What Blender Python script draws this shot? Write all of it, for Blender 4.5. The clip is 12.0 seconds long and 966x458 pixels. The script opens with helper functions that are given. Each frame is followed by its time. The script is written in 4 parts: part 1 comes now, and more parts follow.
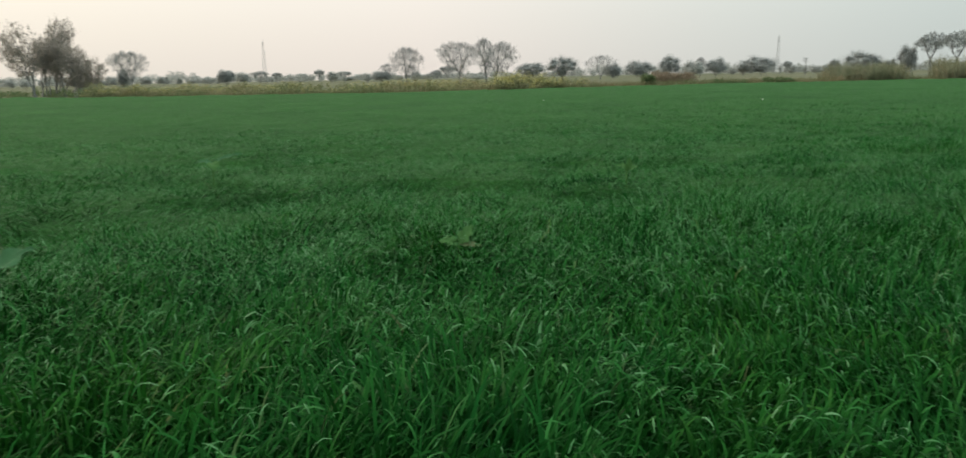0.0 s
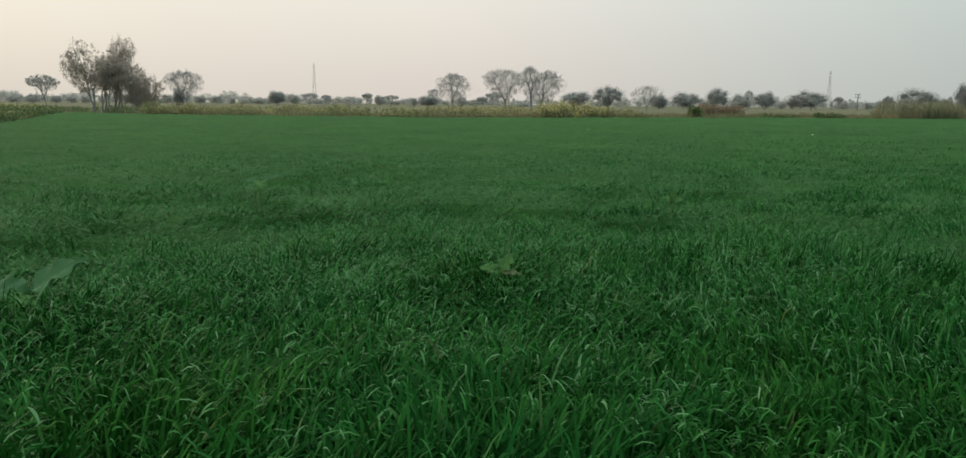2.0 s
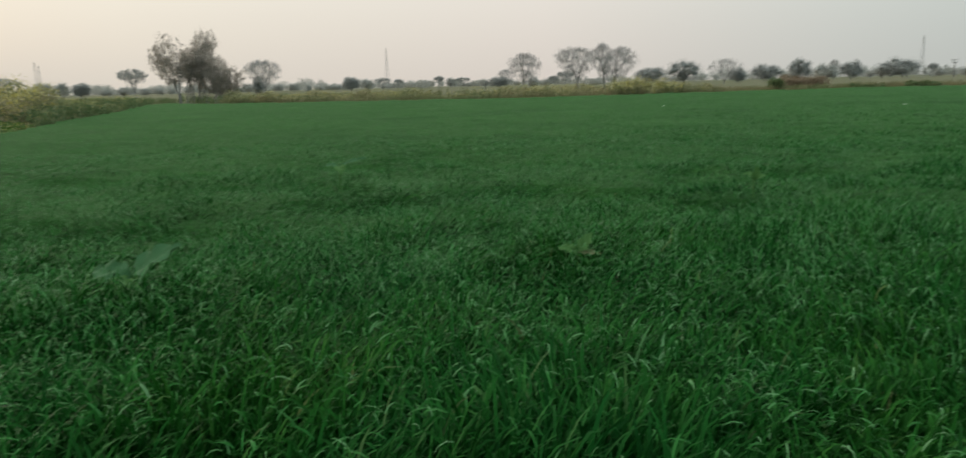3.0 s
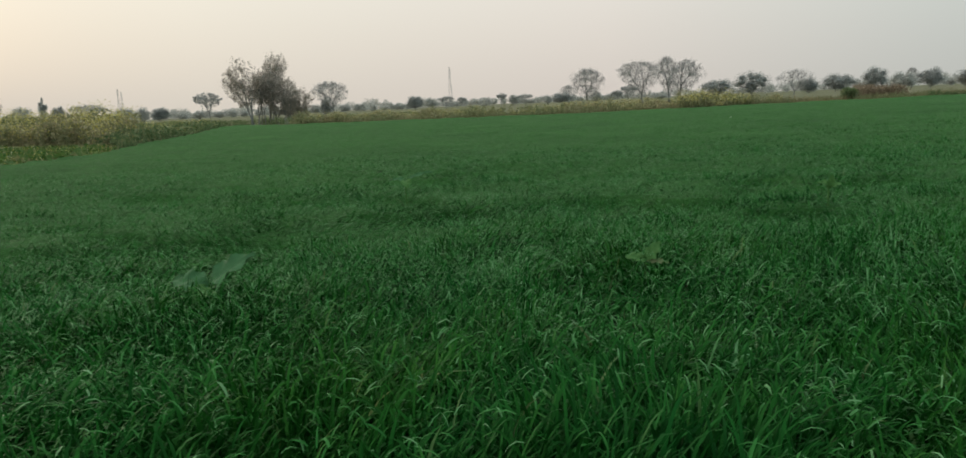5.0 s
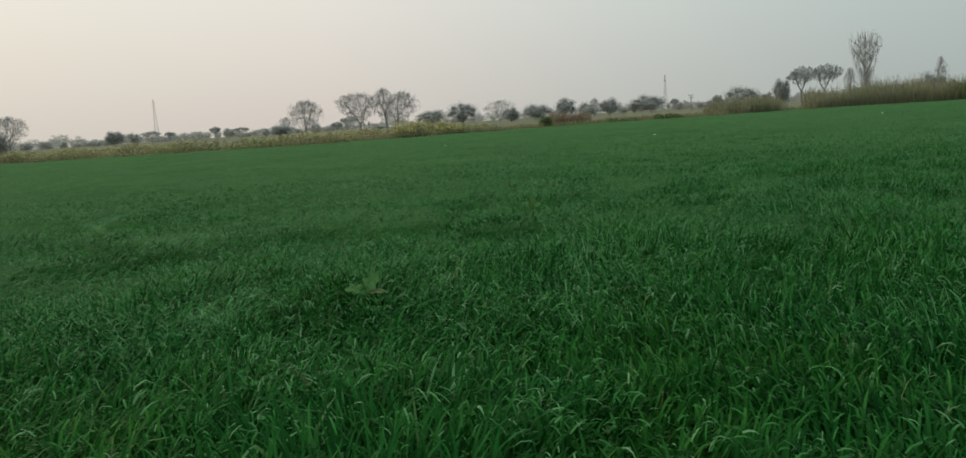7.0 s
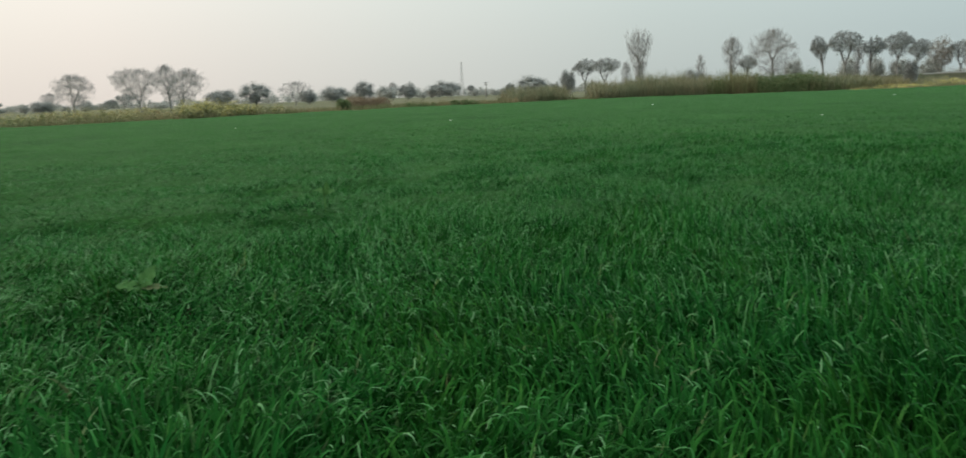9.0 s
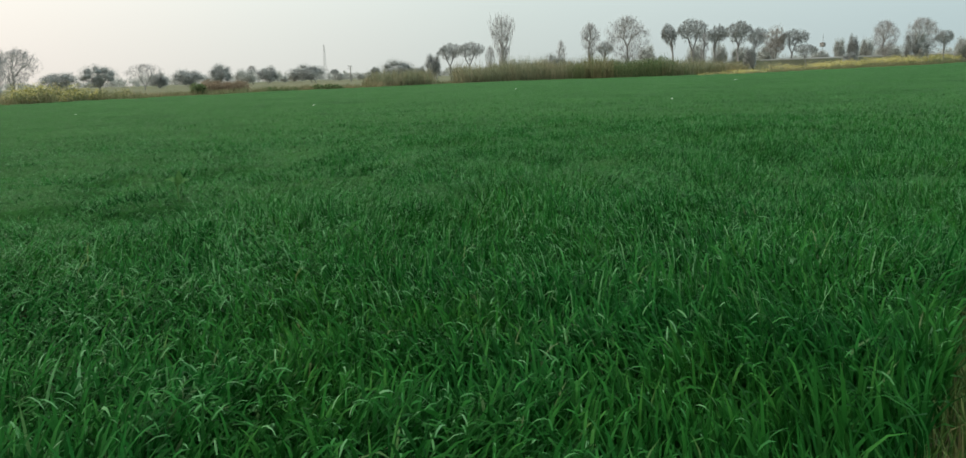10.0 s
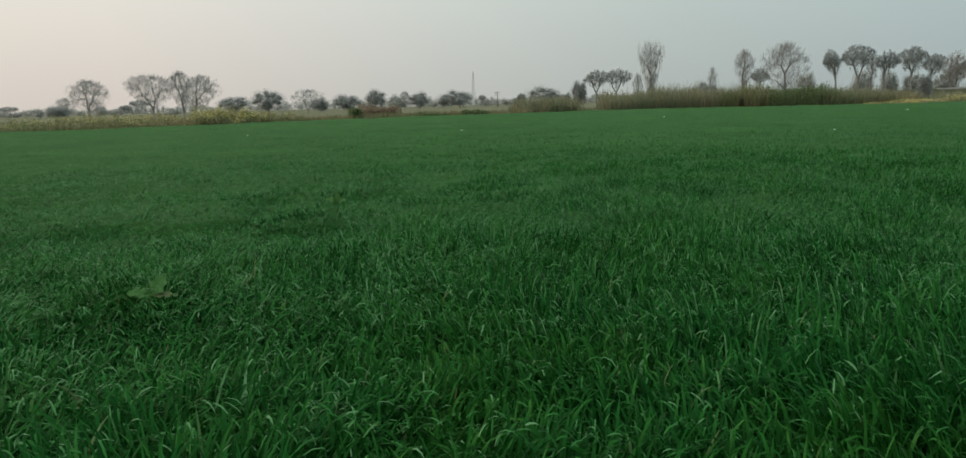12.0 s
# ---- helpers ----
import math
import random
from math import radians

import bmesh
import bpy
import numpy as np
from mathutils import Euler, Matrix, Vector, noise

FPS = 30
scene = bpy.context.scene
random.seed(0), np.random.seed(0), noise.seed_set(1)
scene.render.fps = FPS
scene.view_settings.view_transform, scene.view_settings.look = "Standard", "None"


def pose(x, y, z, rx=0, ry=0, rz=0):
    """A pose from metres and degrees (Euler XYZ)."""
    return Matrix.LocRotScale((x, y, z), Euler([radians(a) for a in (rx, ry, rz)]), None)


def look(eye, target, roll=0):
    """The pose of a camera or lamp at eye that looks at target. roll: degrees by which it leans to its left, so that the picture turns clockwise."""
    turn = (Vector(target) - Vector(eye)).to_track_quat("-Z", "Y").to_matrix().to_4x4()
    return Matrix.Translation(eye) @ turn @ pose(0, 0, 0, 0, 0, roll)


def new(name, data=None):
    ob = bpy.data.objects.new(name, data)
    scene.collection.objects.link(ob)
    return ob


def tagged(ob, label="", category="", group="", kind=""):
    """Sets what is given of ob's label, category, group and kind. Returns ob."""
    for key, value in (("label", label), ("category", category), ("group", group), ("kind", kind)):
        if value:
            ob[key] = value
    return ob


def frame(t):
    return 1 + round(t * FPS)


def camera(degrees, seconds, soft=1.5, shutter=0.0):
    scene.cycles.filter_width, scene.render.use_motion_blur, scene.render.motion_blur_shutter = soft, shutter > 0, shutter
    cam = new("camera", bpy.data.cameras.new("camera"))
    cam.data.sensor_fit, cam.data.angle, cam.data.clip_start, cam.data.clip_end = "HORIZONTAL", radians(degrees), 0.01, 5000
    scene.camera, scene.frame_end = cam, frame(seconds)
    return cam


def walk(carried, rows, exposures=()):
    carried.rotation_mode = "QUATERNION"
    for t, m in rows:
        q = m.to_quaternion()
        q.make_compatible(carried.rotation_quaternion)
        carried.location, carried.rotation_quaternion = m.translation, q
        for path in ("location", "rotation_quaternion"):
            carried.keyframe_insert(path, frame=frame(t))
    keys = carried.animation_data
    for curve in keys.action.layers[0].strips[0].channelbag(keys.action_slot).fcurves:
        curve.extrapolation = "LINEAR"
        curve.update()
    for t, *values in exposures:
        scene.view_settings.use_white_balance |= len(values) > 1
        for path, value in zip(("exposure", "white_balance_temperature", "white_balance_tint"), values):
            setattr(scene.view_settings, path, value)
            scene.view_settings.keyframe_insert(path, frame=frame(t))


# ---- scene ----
cam = camera(65.77, 12.0, soft=1.5, shutter=0.25)
# seconds, eye x y z, yaw, pitch, lean to the right
ROWS = [
    (0.0, 0.003, -0.028, 1.548, -3.73, -11.52, 1.07),
    (0.5, -0.001, -0.010, 1.558, 1.18, -11.19, 0.84),
    (1.0, -0.001, -0.001, 1.561, 1.14, -10.94, 0.08),
    (1.5, -0.000, 0.000, 1.550, 0.00, -9.87, -0.00),
    (2.0, -0.006, -0.001, 1.555, -0.60, -9.50, -0.48),
    (2.5, -0.013, -0.006, 1.554, -0.19, -9.92, 0.14),
    (3.0, -0.038, -0.017, 1.556, 5.12, -10.93, 1.40),
    (3.2, -0.042, -0.018, 1.552, 8.40, -11.57, 2.17),
    (4.8, -0.058, -0.044, 1.508, 10.80, -9.55, 2.76),
    (5.0, -0.055, -0.038, 1.506, 10.01, -9.49, 2.59),
    (5.5, -0.038, 0.002, 1.501, 5.77, -8.68, 1.43),
    (6.0, -0.014, 0.004, 1.497, -0.79, -7.75, 2.02),
    (6.5, 0.013, 0.050, 1.502, -7.35, -7.71, 3.51),
    (7.0, 0.035, 0.055, 1.502, -10.89, -8.27, 3.63),
    (8.8, 0.076, 0.014, 1.535, -23.61, -10.17, 2.06),
    (9.0, 0.095, 0.008, 1.528, -26.18, -10.24, 2.13),
    (9.5, 0.141, 0.001, 1.524, -33.32, -11.36, 2.56),
    (10.0, 0.126, -0.026, 1.525, -36.24, -11.76, 1.96),
    (10.5, 0.128, -0.002, 1.528, -34.42, -11.89, 2.44),
    (11.0, 0.108, 0.009, 1.535, -29.78, -12.27, 1.71),
    (11.5, 0.095, 0.009, 1.548, -26.92, -10.50, 1.80),
    (12.0, 0.093, 0.019, 1.546, -25.47, -9.49, 1.45),
]
EXPOSURES = [(0.0, 0.24), (0.3, 0.1), (0.5, 0.06), (1.5, 0.03), (3.0, -0.02), (5.0, -0.08), (5.5, -0.12), (6.5, -0.13), (7.0, -0.11), (9.0, 0.19), (9.5, 0.34), (10.0, 0.42), (10.5, 0.45), (11.0, 0.5), (11.5, 0.38), (12.0, -0.07)]
walk(cam, [(t, pose(x, y, z, 90 + pitch, 0, yaw) @ pose(0, 0, 0, 0, 0, -lean)) for t, x, y, z, yaw, pitch, lean in ROWS], EXPOSURES)

# ---- sky and sun: hazy evening, low veiled sun ahead to the left ----
SUN_AZ, SUN_EL = -62.0, 14.0  # degrees; azimuth from +y towards +x


def sky():
    world = bpy.data.worlds.new("hazy_sky")
    world.use_nodes = True
    scene.world = world
    nt = world.node_tree
    nt.nodes.clear()
    n, l = nt.nodes.new, nt.links.new
    out, bg = n("ShaderNodeOutputWorld"), n("ShaderNodeBackground")
    clear = n("ShaderNodeTexSky")
    clear.sky_type, clear.sun_disc = "NISHITA", False
    clear.sun_elevation, clear.sun_rotation = radians(SUN_EL), radians(SUN_AZ)
    clear.dust_density, clear.air_density = 6.0, 1.5
    dim = n("ShaderNodeVectorMath")
    dim.operation = "SCALE"
    dim.inputs["Scale"].default_value = 0.1
    l(clear.outputs[0], dim.inputs[0])
    co, sep = n("ShaderNodeTexCoord"), n("ShaderNodeSeparateXYZ")
    l(co.outputs["Generated"], sep.inputs[0])
    # veil of haze: warm towards the sun, cool grey away from it
    side = n("ShaderNodeVectorMath")
    side.operation = "DOT_PRODUCT"
    side.inputs[1].default_value = (math.sin(radians(SUN_AZ)), math.cos(radians(SUN_AZ)), 0)
    l(co.outputs["Generated"], side.inputs[0])
    ramp = n("ShaderNodeValToRGB")
    stops = [(0.0, (0.41, 0.53, 0.55)), (0.30, (0.53, 0.61, 0.59)), (0.49, (0.665, 0.70, 0.66)), (0.69, (0.83, 0.79, 0.725)), (0.91, (0.86, 0.825, 0.73)), (1.0, (0.81, 0.77, 0.68))]
    while len(ramp.color_ramp.elements) < len(stops):
        ramp.color_ramp.elements.new(0.5)
    for e, (p, c) in zip(ramp.color_ramp.elements, stops):
        e.position, e.color = p, (*c, 1)
    span = n("ShaderNodeMapRange")
    span.inputs["From Min"].default_value, span.inputs["From Max"].default_value = -0.7, 1.0
    l(side.outputs["Value"], span.inputs["Value"])
    l(span.outputs[0], ramp.inputs[0])
    # thicker, duller haze low down, brighter overhead
    low = n("ShaderNodeValToRGB")
    low.color_ramp.elements[0].color = (0.455, 0.435, 0.43, 1)
    low.color_ramp.elements[1].color = (1.0, 1.0, 1.0, 1)
    band = low.color_ramp.elements.new(0.14)
    band.color = (0.54, 0.54, 0.54, 1)
    l(sep.outputs["Z"], low.inputs[0])
    thick = n("ShaderNodeVectorMath")
    thick.operation = "MULTIPLY"
    l(ramp.outputs[0], thick.inputs[0])
    l(low.outputs[0], thick.inputs[1])
    veil = n("ShaderNodeVectorMath")
    veil.operation = "SCALE"
    veil.inputs["Scale"].default_value = 2.0
    l(thick.outputs[0], veil.inputs[0])
    mix = n("ShaderNodeMix")
    mix.data_type = "RGBA"
    mix.inputs["Factor"].default_value = 0.9
    l(dim.outputs[0], mix.inputs["A"])
    l(veil.outputs[0], mix.inputs["B"])
    l(mix.outputs["Result"], bg.inputs["Color"])
    l(bg.outputs[0], out.inputs[0])


sky()
sun_data = bpy.data.lights.new("sun", "SUN")
sun_data.energy, sun_data.angle, sun_data.color = 0.5, radians(35), (1.0, 0.9, 0.78)
sun = new("sun", sun_data)
sx, sy = math.sin(radians(SUN_AZ)), math.cos(radians(SUN_AZ))
sun.matrix_world = look((40 * sx, 40 * sy, 40 * math.tan(radians(SUN_EL))), (0, 0, 0))


# ---- materials ----
def material(name, roughness=0.8, specular=0.3):
    m = bpy.data.materials.new(name)
    m.use_nodes = True
    b = m.node_tree.nodes["Principled BSDF"]
    b.inputs["Roughness"].default_value, b.inputs["Specular IOR Level"].default_value = roughness, specular
    return m, m.node_tree, b


def ramp_of(nt, source, stops):
    r = nt.nodes.new("ShaderNodeValToRGB")
    els = r.color_ramp.elements
    while len(els) < len(stops):
        els.new(0.5)
    for e, (p, c) in zip(els, stops):
        e.position, e.color = p, (*c, 1)
    nt.links.new(source, r.inputs[0])
    return r.outputs[0]


def noise_of(nt, scale, detail=4.0, rough=0.6):
    co, t = nt.nodes.new("ShaderNodeTexCoord"), nt.nodes.new("ShaderNodeTexNoise")
    t.inputs["Scale"].default_value, t.inputs["Detail"].default_value, t.inputs["Roughness"].default_value = scale, detail, rough
    nt.links.new(co.outputs["Object"], t.inputs["Vector"])
    return t.outputs["Fac"]


def blend(nt, a, b, factor, kind="MIX"):
    m = nt.nodes.new("ShaderNodeMix")
    m.data_type, m.blend_type = "RGBA", kind
    for socket, value in (("A", a), ("B", b), ("Factor", factor)):
        if hasattr(value, "is_linked"):
            nt.links.new(value, m.inputs[socket])
        else:
            m.inputs[socket].default_value = value if socket == "Factor" else (*value, 1)
    return m.outputs["Result"]


def bump(nt, b, height, strength, distance):
    n = nt.nodes.new("ShaderNodeBump")
    n.inputs["Strength"].default_value, n.inputs["Distance"].default_value = strength, distance
    nt.links.new(height, n.inputs["Height"])
    nt.links.new(n.outputs[0], b.inputs["Normal"])


def leafy(name, stops, roughness=0.5, specular=0.4, through_light=0.25, patch=None):
    """Leaf surface: colour varies from piece to piece, some light passes through; patch: scale and colours of a broad tint."""
    m, nt, b = material(name, roughness, specular)
    geo = nt.nodes.new("ShaderNodeNewGeometry")
    col = ramp_of(nt, geo.outputs["Random Per Island"], stops)
    if patch:
        broad = ramp_of(nt, noise_of(nt, patch[0], 3.0), [(0.3, patch[1]), (0.7, patch[2])])
        col = blend(nt, col, broad, 1.0, "MULTIPLY")
    nt.links.new(col, b.inputs["Base Color"])
    t, mix = nt.nodes.new("ShaderNodeBsdfTranslucent"), nt.nodes.new("ShaderNodeMixShader")
    nt.links.new(col, t.inputs["Color"])
    mix.inputs[0].default_value = through_light
    nt.links.new(b.outputs[0], mix.inputs[1])
    nt.links.new(t.outputs[0], mix.inputs[2])
    nt.links.new(mix.outputs[0], nt.nodes["Material Output"].inputs["Surface"])
    return m


def rough_ground(name, dark, light, scale, grain, strength=0.6, distance=0.05, roughness=0.95):
    m, nt, b = material(name, roughness, 0.15)
    a = ramp_of(nt, noise_of(nt, scale, 5.0), [(0.3, dark), (0.7, light)])
    g = ramp_of(nt, noise_of(nt, grain, 6.0, 0.7), [(0.3, (0.6, 0.6, 0.6)), (0.7, (1.25, 1.25, 1.25))])
    nt.links.new(blend(nt, a, g, 1.0, "MULTIPLY"), b.inputs["Base Color"])
    bump(nt, b, noise_of(nt, grain, 6.0, 0.7), strength, distance)
    return m


WHEAT = leafy("wheat_leaf", [(0.0, (0.007, 0.054, 0.009)), (0.4, (0.011, 0.085, 0.014)), (0.8, (0.018, 0.125, 0.021)), (0.985, (0.038, 0.165, 0.033)), (1.0, (0.13, 0.19, 0.09))], 0.42, 0.04, 0.21,
              (0.9, (0.75, 0.93, 1.05), (1.35, 1.07, 0.85)))
# lighter wheat colour: painted sky glints on bends and brighter far blades
GLINT_LEAF = leafy("wheat_glint_leaf", [(0.0, (0.017, 0.122, 0.020)), (0.6, (0.034, 0.182, 0.036)), (1.0, (0.14, 0.31, 0.14))], 0.40, 0.10, 0.2)
CANOPY = rough_ground("wheat_canopy", (0.023, 0.101, 0.019), (0.039, 0.138, 0.029), 0.25, 9.0, 1.0, 0.10, 0.9)
SOIL = rough_ground("field_soil", (0.065, 0.048, 0.030), (0.12, 0.092, 0.058), 0.9, 14.0, 0.9, 0.04)
LAND = rough_ground("distant_land", (0.11, 0.13, 0.07), (0.19, 0.18, 0.11), 0.02, 0.6, 0.4, 0.1)
# bark and twig tones paled towards neutral grey to imitate haze
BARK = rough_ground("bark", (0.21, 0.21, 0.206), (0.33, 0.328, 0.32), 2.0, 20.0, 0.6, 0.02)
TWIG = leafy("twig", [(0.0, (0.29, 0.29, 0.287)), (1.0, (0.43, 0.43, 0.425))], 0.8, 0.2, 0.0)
# foliage green greyed and lifted; the haze is put into this colour
HAZE_GREY = leafy("haze_grey_foliage", [(0.0, (0.31, 0.335, 0.335)), (0.6, (0.37, 0.39, 0.385)), (1.0, (0.42, 0.435, 0.42))], 0.7, 0.25, 0.6)
# still paler leaf colour for the farthest trees, painting in thicker haze
HAZE_PALE = leafy("haze_pale_foliage", [(0.0, (0.40, 0.42, 0.41)), (0.6, (0.46, 0.475, 0.455)), (1.0, (0.51, 0.52, 0.49))], 0.7, 0.25, 0.6)
# brown leaf colour lightened to stand in for haze over the shrubs
SCRUB = leafy("scrub_foliage", [(0.0, (0.33, 0.305, 0.27)), (0.6, (0.40, 0.37, 0.33)), (1.0, (0.46, 0.42, 0.37))], 0.7, 0.25, 0.7)
RUSTY = leafy("dry_scrub_leaf", [(0.0, (0.19, 0.155, 0.11)), (0.6, (0.26, 0.205, 0.145)), (1.0, (0.33, 0.26, 0.19))], 0.8, 0.2, 0.4)
MUSTARD_LEAF = leafy("mustard_leaf", [(0.0, (0.16, 0.19, 0.10)), (0.6, (0.25, 0.255, 0.15)), (1.0, (0.36, 0.325, 0.22))], 0.7, 0.25, 0.4, (0.16, (0.72, 0.86, 0.72), (1.22, 1.10, 1.06)))
GREEN_LEAF = leafy("green_mustard_leaf", [(0.0, (0.075, 0.13, 0.055)), (0.6, (0.13, 0.185, 0.08)), (1.0, (0.24, 0.25, 0.13))], 0.7, 0.25, 0.35)
VERGE = leafy("verge_grass", [(0.0, (0.05, 0.13, 0.028)), (0.7, (0.11, 0.19, 0.045)), (1.0, (0.24, 0.22, 0.10))], 0.6, 0.25, 0.3)
BANK = rough_ground("bank_grass", (0.07, 0.085, 0.05), (0.13, 0.125, 0.08), 0.15, 2.0, 0.6, 0.1)
PETAL = leafy("mustard_petal", [(0.0, (0.46, 0.40, 0.08)), (0.5, (0.60, 0.54, 0.17)), (1.0, (0.74, 0.71, 0.50))], 0.6, 0.2, 0.3)
REED = leafy("reed_leaf", [(0.0, (0.18, 0.20, 0.135)), (0.55, (0.25, 0.265, 0.175)), (0.8, (0.30, 0.285, 0.19)), (1.0, (0.36, 0.33, 0.235))], 0.7, 0.25, 0.5, (0.22, (0.82, 0.92, 0.86), (1.16, 1.05, 0.98)))
STRAW = leafy("dry_grass", [(0.0, (0.15, 0.165, 0.09)), (0.6, (0.235, 0.22, 0.135)), (1.0, (0.33, 0.29, 0.19))], 0.7, 0.2, 0.4, (0.14, (0.66, 0.90, 0.70), (1.18, 1.04, 1.0)))
COLE = leafy("broad_leaf", [(0.0, (0.050, 0.150, 0.062)), (1.0, (0.075, 0.19, 0.085))], 0.55, 0.12, 0.2, (9.0, (0.8, 0.85, 0.8), (1.15, 1.1, 1.1)))
PALE_LEAF = leafy("pale_leaf", [(0.0, (0.065, 0.18, 0.05)), (1.0, (0.10, 0.225, 0.07))], 0.55, 0.12, 0.25, (9.0, (0.8, 0.85, 0.8), (1.15, 1.1, 1.1)))
DRY_LEAF = leafy("withered_leaf", [(0.0, (0.12, 0.16, 0.07)), (1.0, (0.17, 0.20, 0.10))], 0.7, 0.2, 0.2, (14.0, (0.7, 0.7, 0.7), (1.2, 1.15, 1.1)))
STEEL = rough_ground("galvanised_steel", (0.34, 0.345, 0.35), (0.46, 0.465, 0.47), 0.5, 6.0, 0.2, 0.01, 0.6)
CONCRETE = rough_ground("concrete", (0.22, 0.215, 0.20), (0.34, 0.33, 0.31), 0.3, 4.0, 0.4, 0.02)
WHITE = leafy("white_petal", [(0.0, (0.6, 0.62, 0.58)), (1.0, (0.75, 0.76, 0.72))], 0.6, 0.2, 0.2)


# ---- mesh tools ----
def quick_mesh(name, verts, faces, mat, smooth=False):
    """A mesh from arrays; faces: arrays of equal-sided faces."""
    me = bpy.data.meshes.new(name)
    verts = np.asarray(verts, np.float32).reshape(-1, 3)
    faces = [np.asarray(f, np.int32) for f in faces if len(f)]
    me.vertices.add(len(verts))
    me.vertices.foreach_set("co", verts.ravel())
    loops = np.concatenate([f.ravel() for f in faces])
    sizes = np.concatenate([np.full(len(f), f.shape[1], np.int32) for f in faces])
    me.loops.add(len(loops))
    me.loops.foreach_set("vertex_index", loops)
    me.polygons.add(len(sizes))
    me.polygons.foreach_set("loop_start", np.concatenate([[0], np.cumsum(sizes)[:-1]]).astype(np.int32))
    me.polygons.foreach_set("use_smooth", np.full(len(sizes), smooth))
    me.update(calc_edges=True)
    me.materials.append(mat)
    return me


def empty(name, x, y, z=0.0):
    e = new(name)
    e.location = (x, y, z)
    e.empty_display_size = 0.3
    return e


def part(name, me, parent, label=""):
    ob = new(name, me)
    ob.parent = parent
    return tagged(ob, label)


def tubes(p0, p1, r0, r1, sides=5):
    """Tapered tubes from arrays of ends and radii: vertices and quads."""
    p0, p1, r0, r1 = (np.asarray(a, float) for a in (p0, p1, r0, r1))
    d = p1 - p0
    d /= np.maximum(np.linalg.norm(d, axis=1, keepdims=True), 1e-9)
    ref = np.where(np.abs(d[:, 2:]) > 0.9, [[1.0, 0, 0]], [[0, 0, 1.0]])
    u = np.cross(d, ref)
    u /= np.linalg.norm(u, axis=1, keepdims=True)
    v = np.cross(d, u)
    a = np.arange(sides) * 2 * np.pi / sides
    ring = u[:, None] * np.cos(a)[None, :, None] + v[:, None] * np.sin(a)[None, :, None]
    verts = np.stack([p0[:, None] + ring * r0[:, None, None], p1[:, None] + ring * r1[:, None, None]], 1)
    k = np.arange(sides)
    quad = np.stack([k, (k + 1) % sides, (k + 1) % sides + sides, k + sides], 1)
    faces = quad[None] + (np.arange(len(p0)) * 2 * sides)[:, None, None]
    return verts.reshape(-1, 3), faces.reshape(-1, 4)


def flakes(centres, size, rng, flat=0.0, slim=0.6):
    """Small leaf-shaped quads at random turns: vertices and quads."""
    n = len(centres)
    a = rng.normal(size=(n, 3))
    a[:, 2] *= 1 - flat
    a /= np.linalg.norm(a, axis=1, keepdims=True)
    b = np.cross(a, rng.normal(size=(n, 3)))
    b /= np.maximum(np.linalg.norm(b, axis=1, keepdims=True), 1e-9)
    s = (size * rng.uniform(0.6, 1.4, n))[:, None] * 0.5
    q = np.stack([centres - a * s, centres + b * s * slim, centres + a * s, centres - b * s * slim], 1)
    return q.reshape(-1, 3), np.arange(4 * n).reshape(-1, 4)


def ribbons(x, y, z, length, width, azimuth, tilt, droop, segs, rng, twist=0.5, bow=1.6):
    """Grass blades: from a foot, tilted from upright and drooping further towards the tip."""
    n = len(x)
    s = (np.arange(segs) + 0.5) / segs
    ang = tilt[:, None] + droop[:, None] * s[None] ** bow
    step = (length / segs)[:, None]
    out = np.concatenate([np.zeros((n, 1)), np.cumsum(np.sin(ang) * step, 1)], 1)
    rise = np.concatenate([np.zeros((n, 1)), np.cumsum(np.cos(ang) * step, 1)], 1)
    ca, sa = np.sin(azimuth), np.cos(azimuth)
    mid = np.stack([x[:, None] + out * ca[:, None], y[:, None] + out * sa[:, None], z[:, None] + rise], 2)
    ta = azimuth + np.pi / 2 + rng.normal(0, twist, n)
    side = np.stack([np.sin(ta), np.cos(ta), rng.normal(0, 0.25, n)], 1)
    prof = np.interp(np.arange(segs) / segs, [0, 0.35, 0.75, 1], [0.65, 1.0, 0.7, 0.2])
    half = side[:, None] * (width[:, None] * 0.5 * prof[None])[:, :, None]
    verts = np.empty((n, 2 * segs + 1, 3))
    verts[:, 0:2 * segs:2], verts[:, 1:2 * segs:2], verts[:, 2 * segs] = mid[:, :segs] - half, mid[:, :segs] + half, mid[:, segs]
    base = np.arange(n) * (2 * segs + 1)
    k = np.arange(segs - 1) * 2
    quad = (np.stack([k, k + 1, k + 3, k + 2], 1)[None] + base[:, None, None]).reshape(-1, 4)
    tip = np.array([[2 * segs - 2, 2 * segs - 1, 2 * segs]]) + base[:, None]
    return verts.reshape(-1, 3), quad, tip


def joined(pieces):
    """Many (vertices, faces, faces...) into one set."""
    verts, faces, base = [], [], 0
    for v, *fs in pieces:
        verts.append(v)
        faces += [f + base for f in fs if len(f)]
        base += len(v)
    return np.concatenate(verts), faces


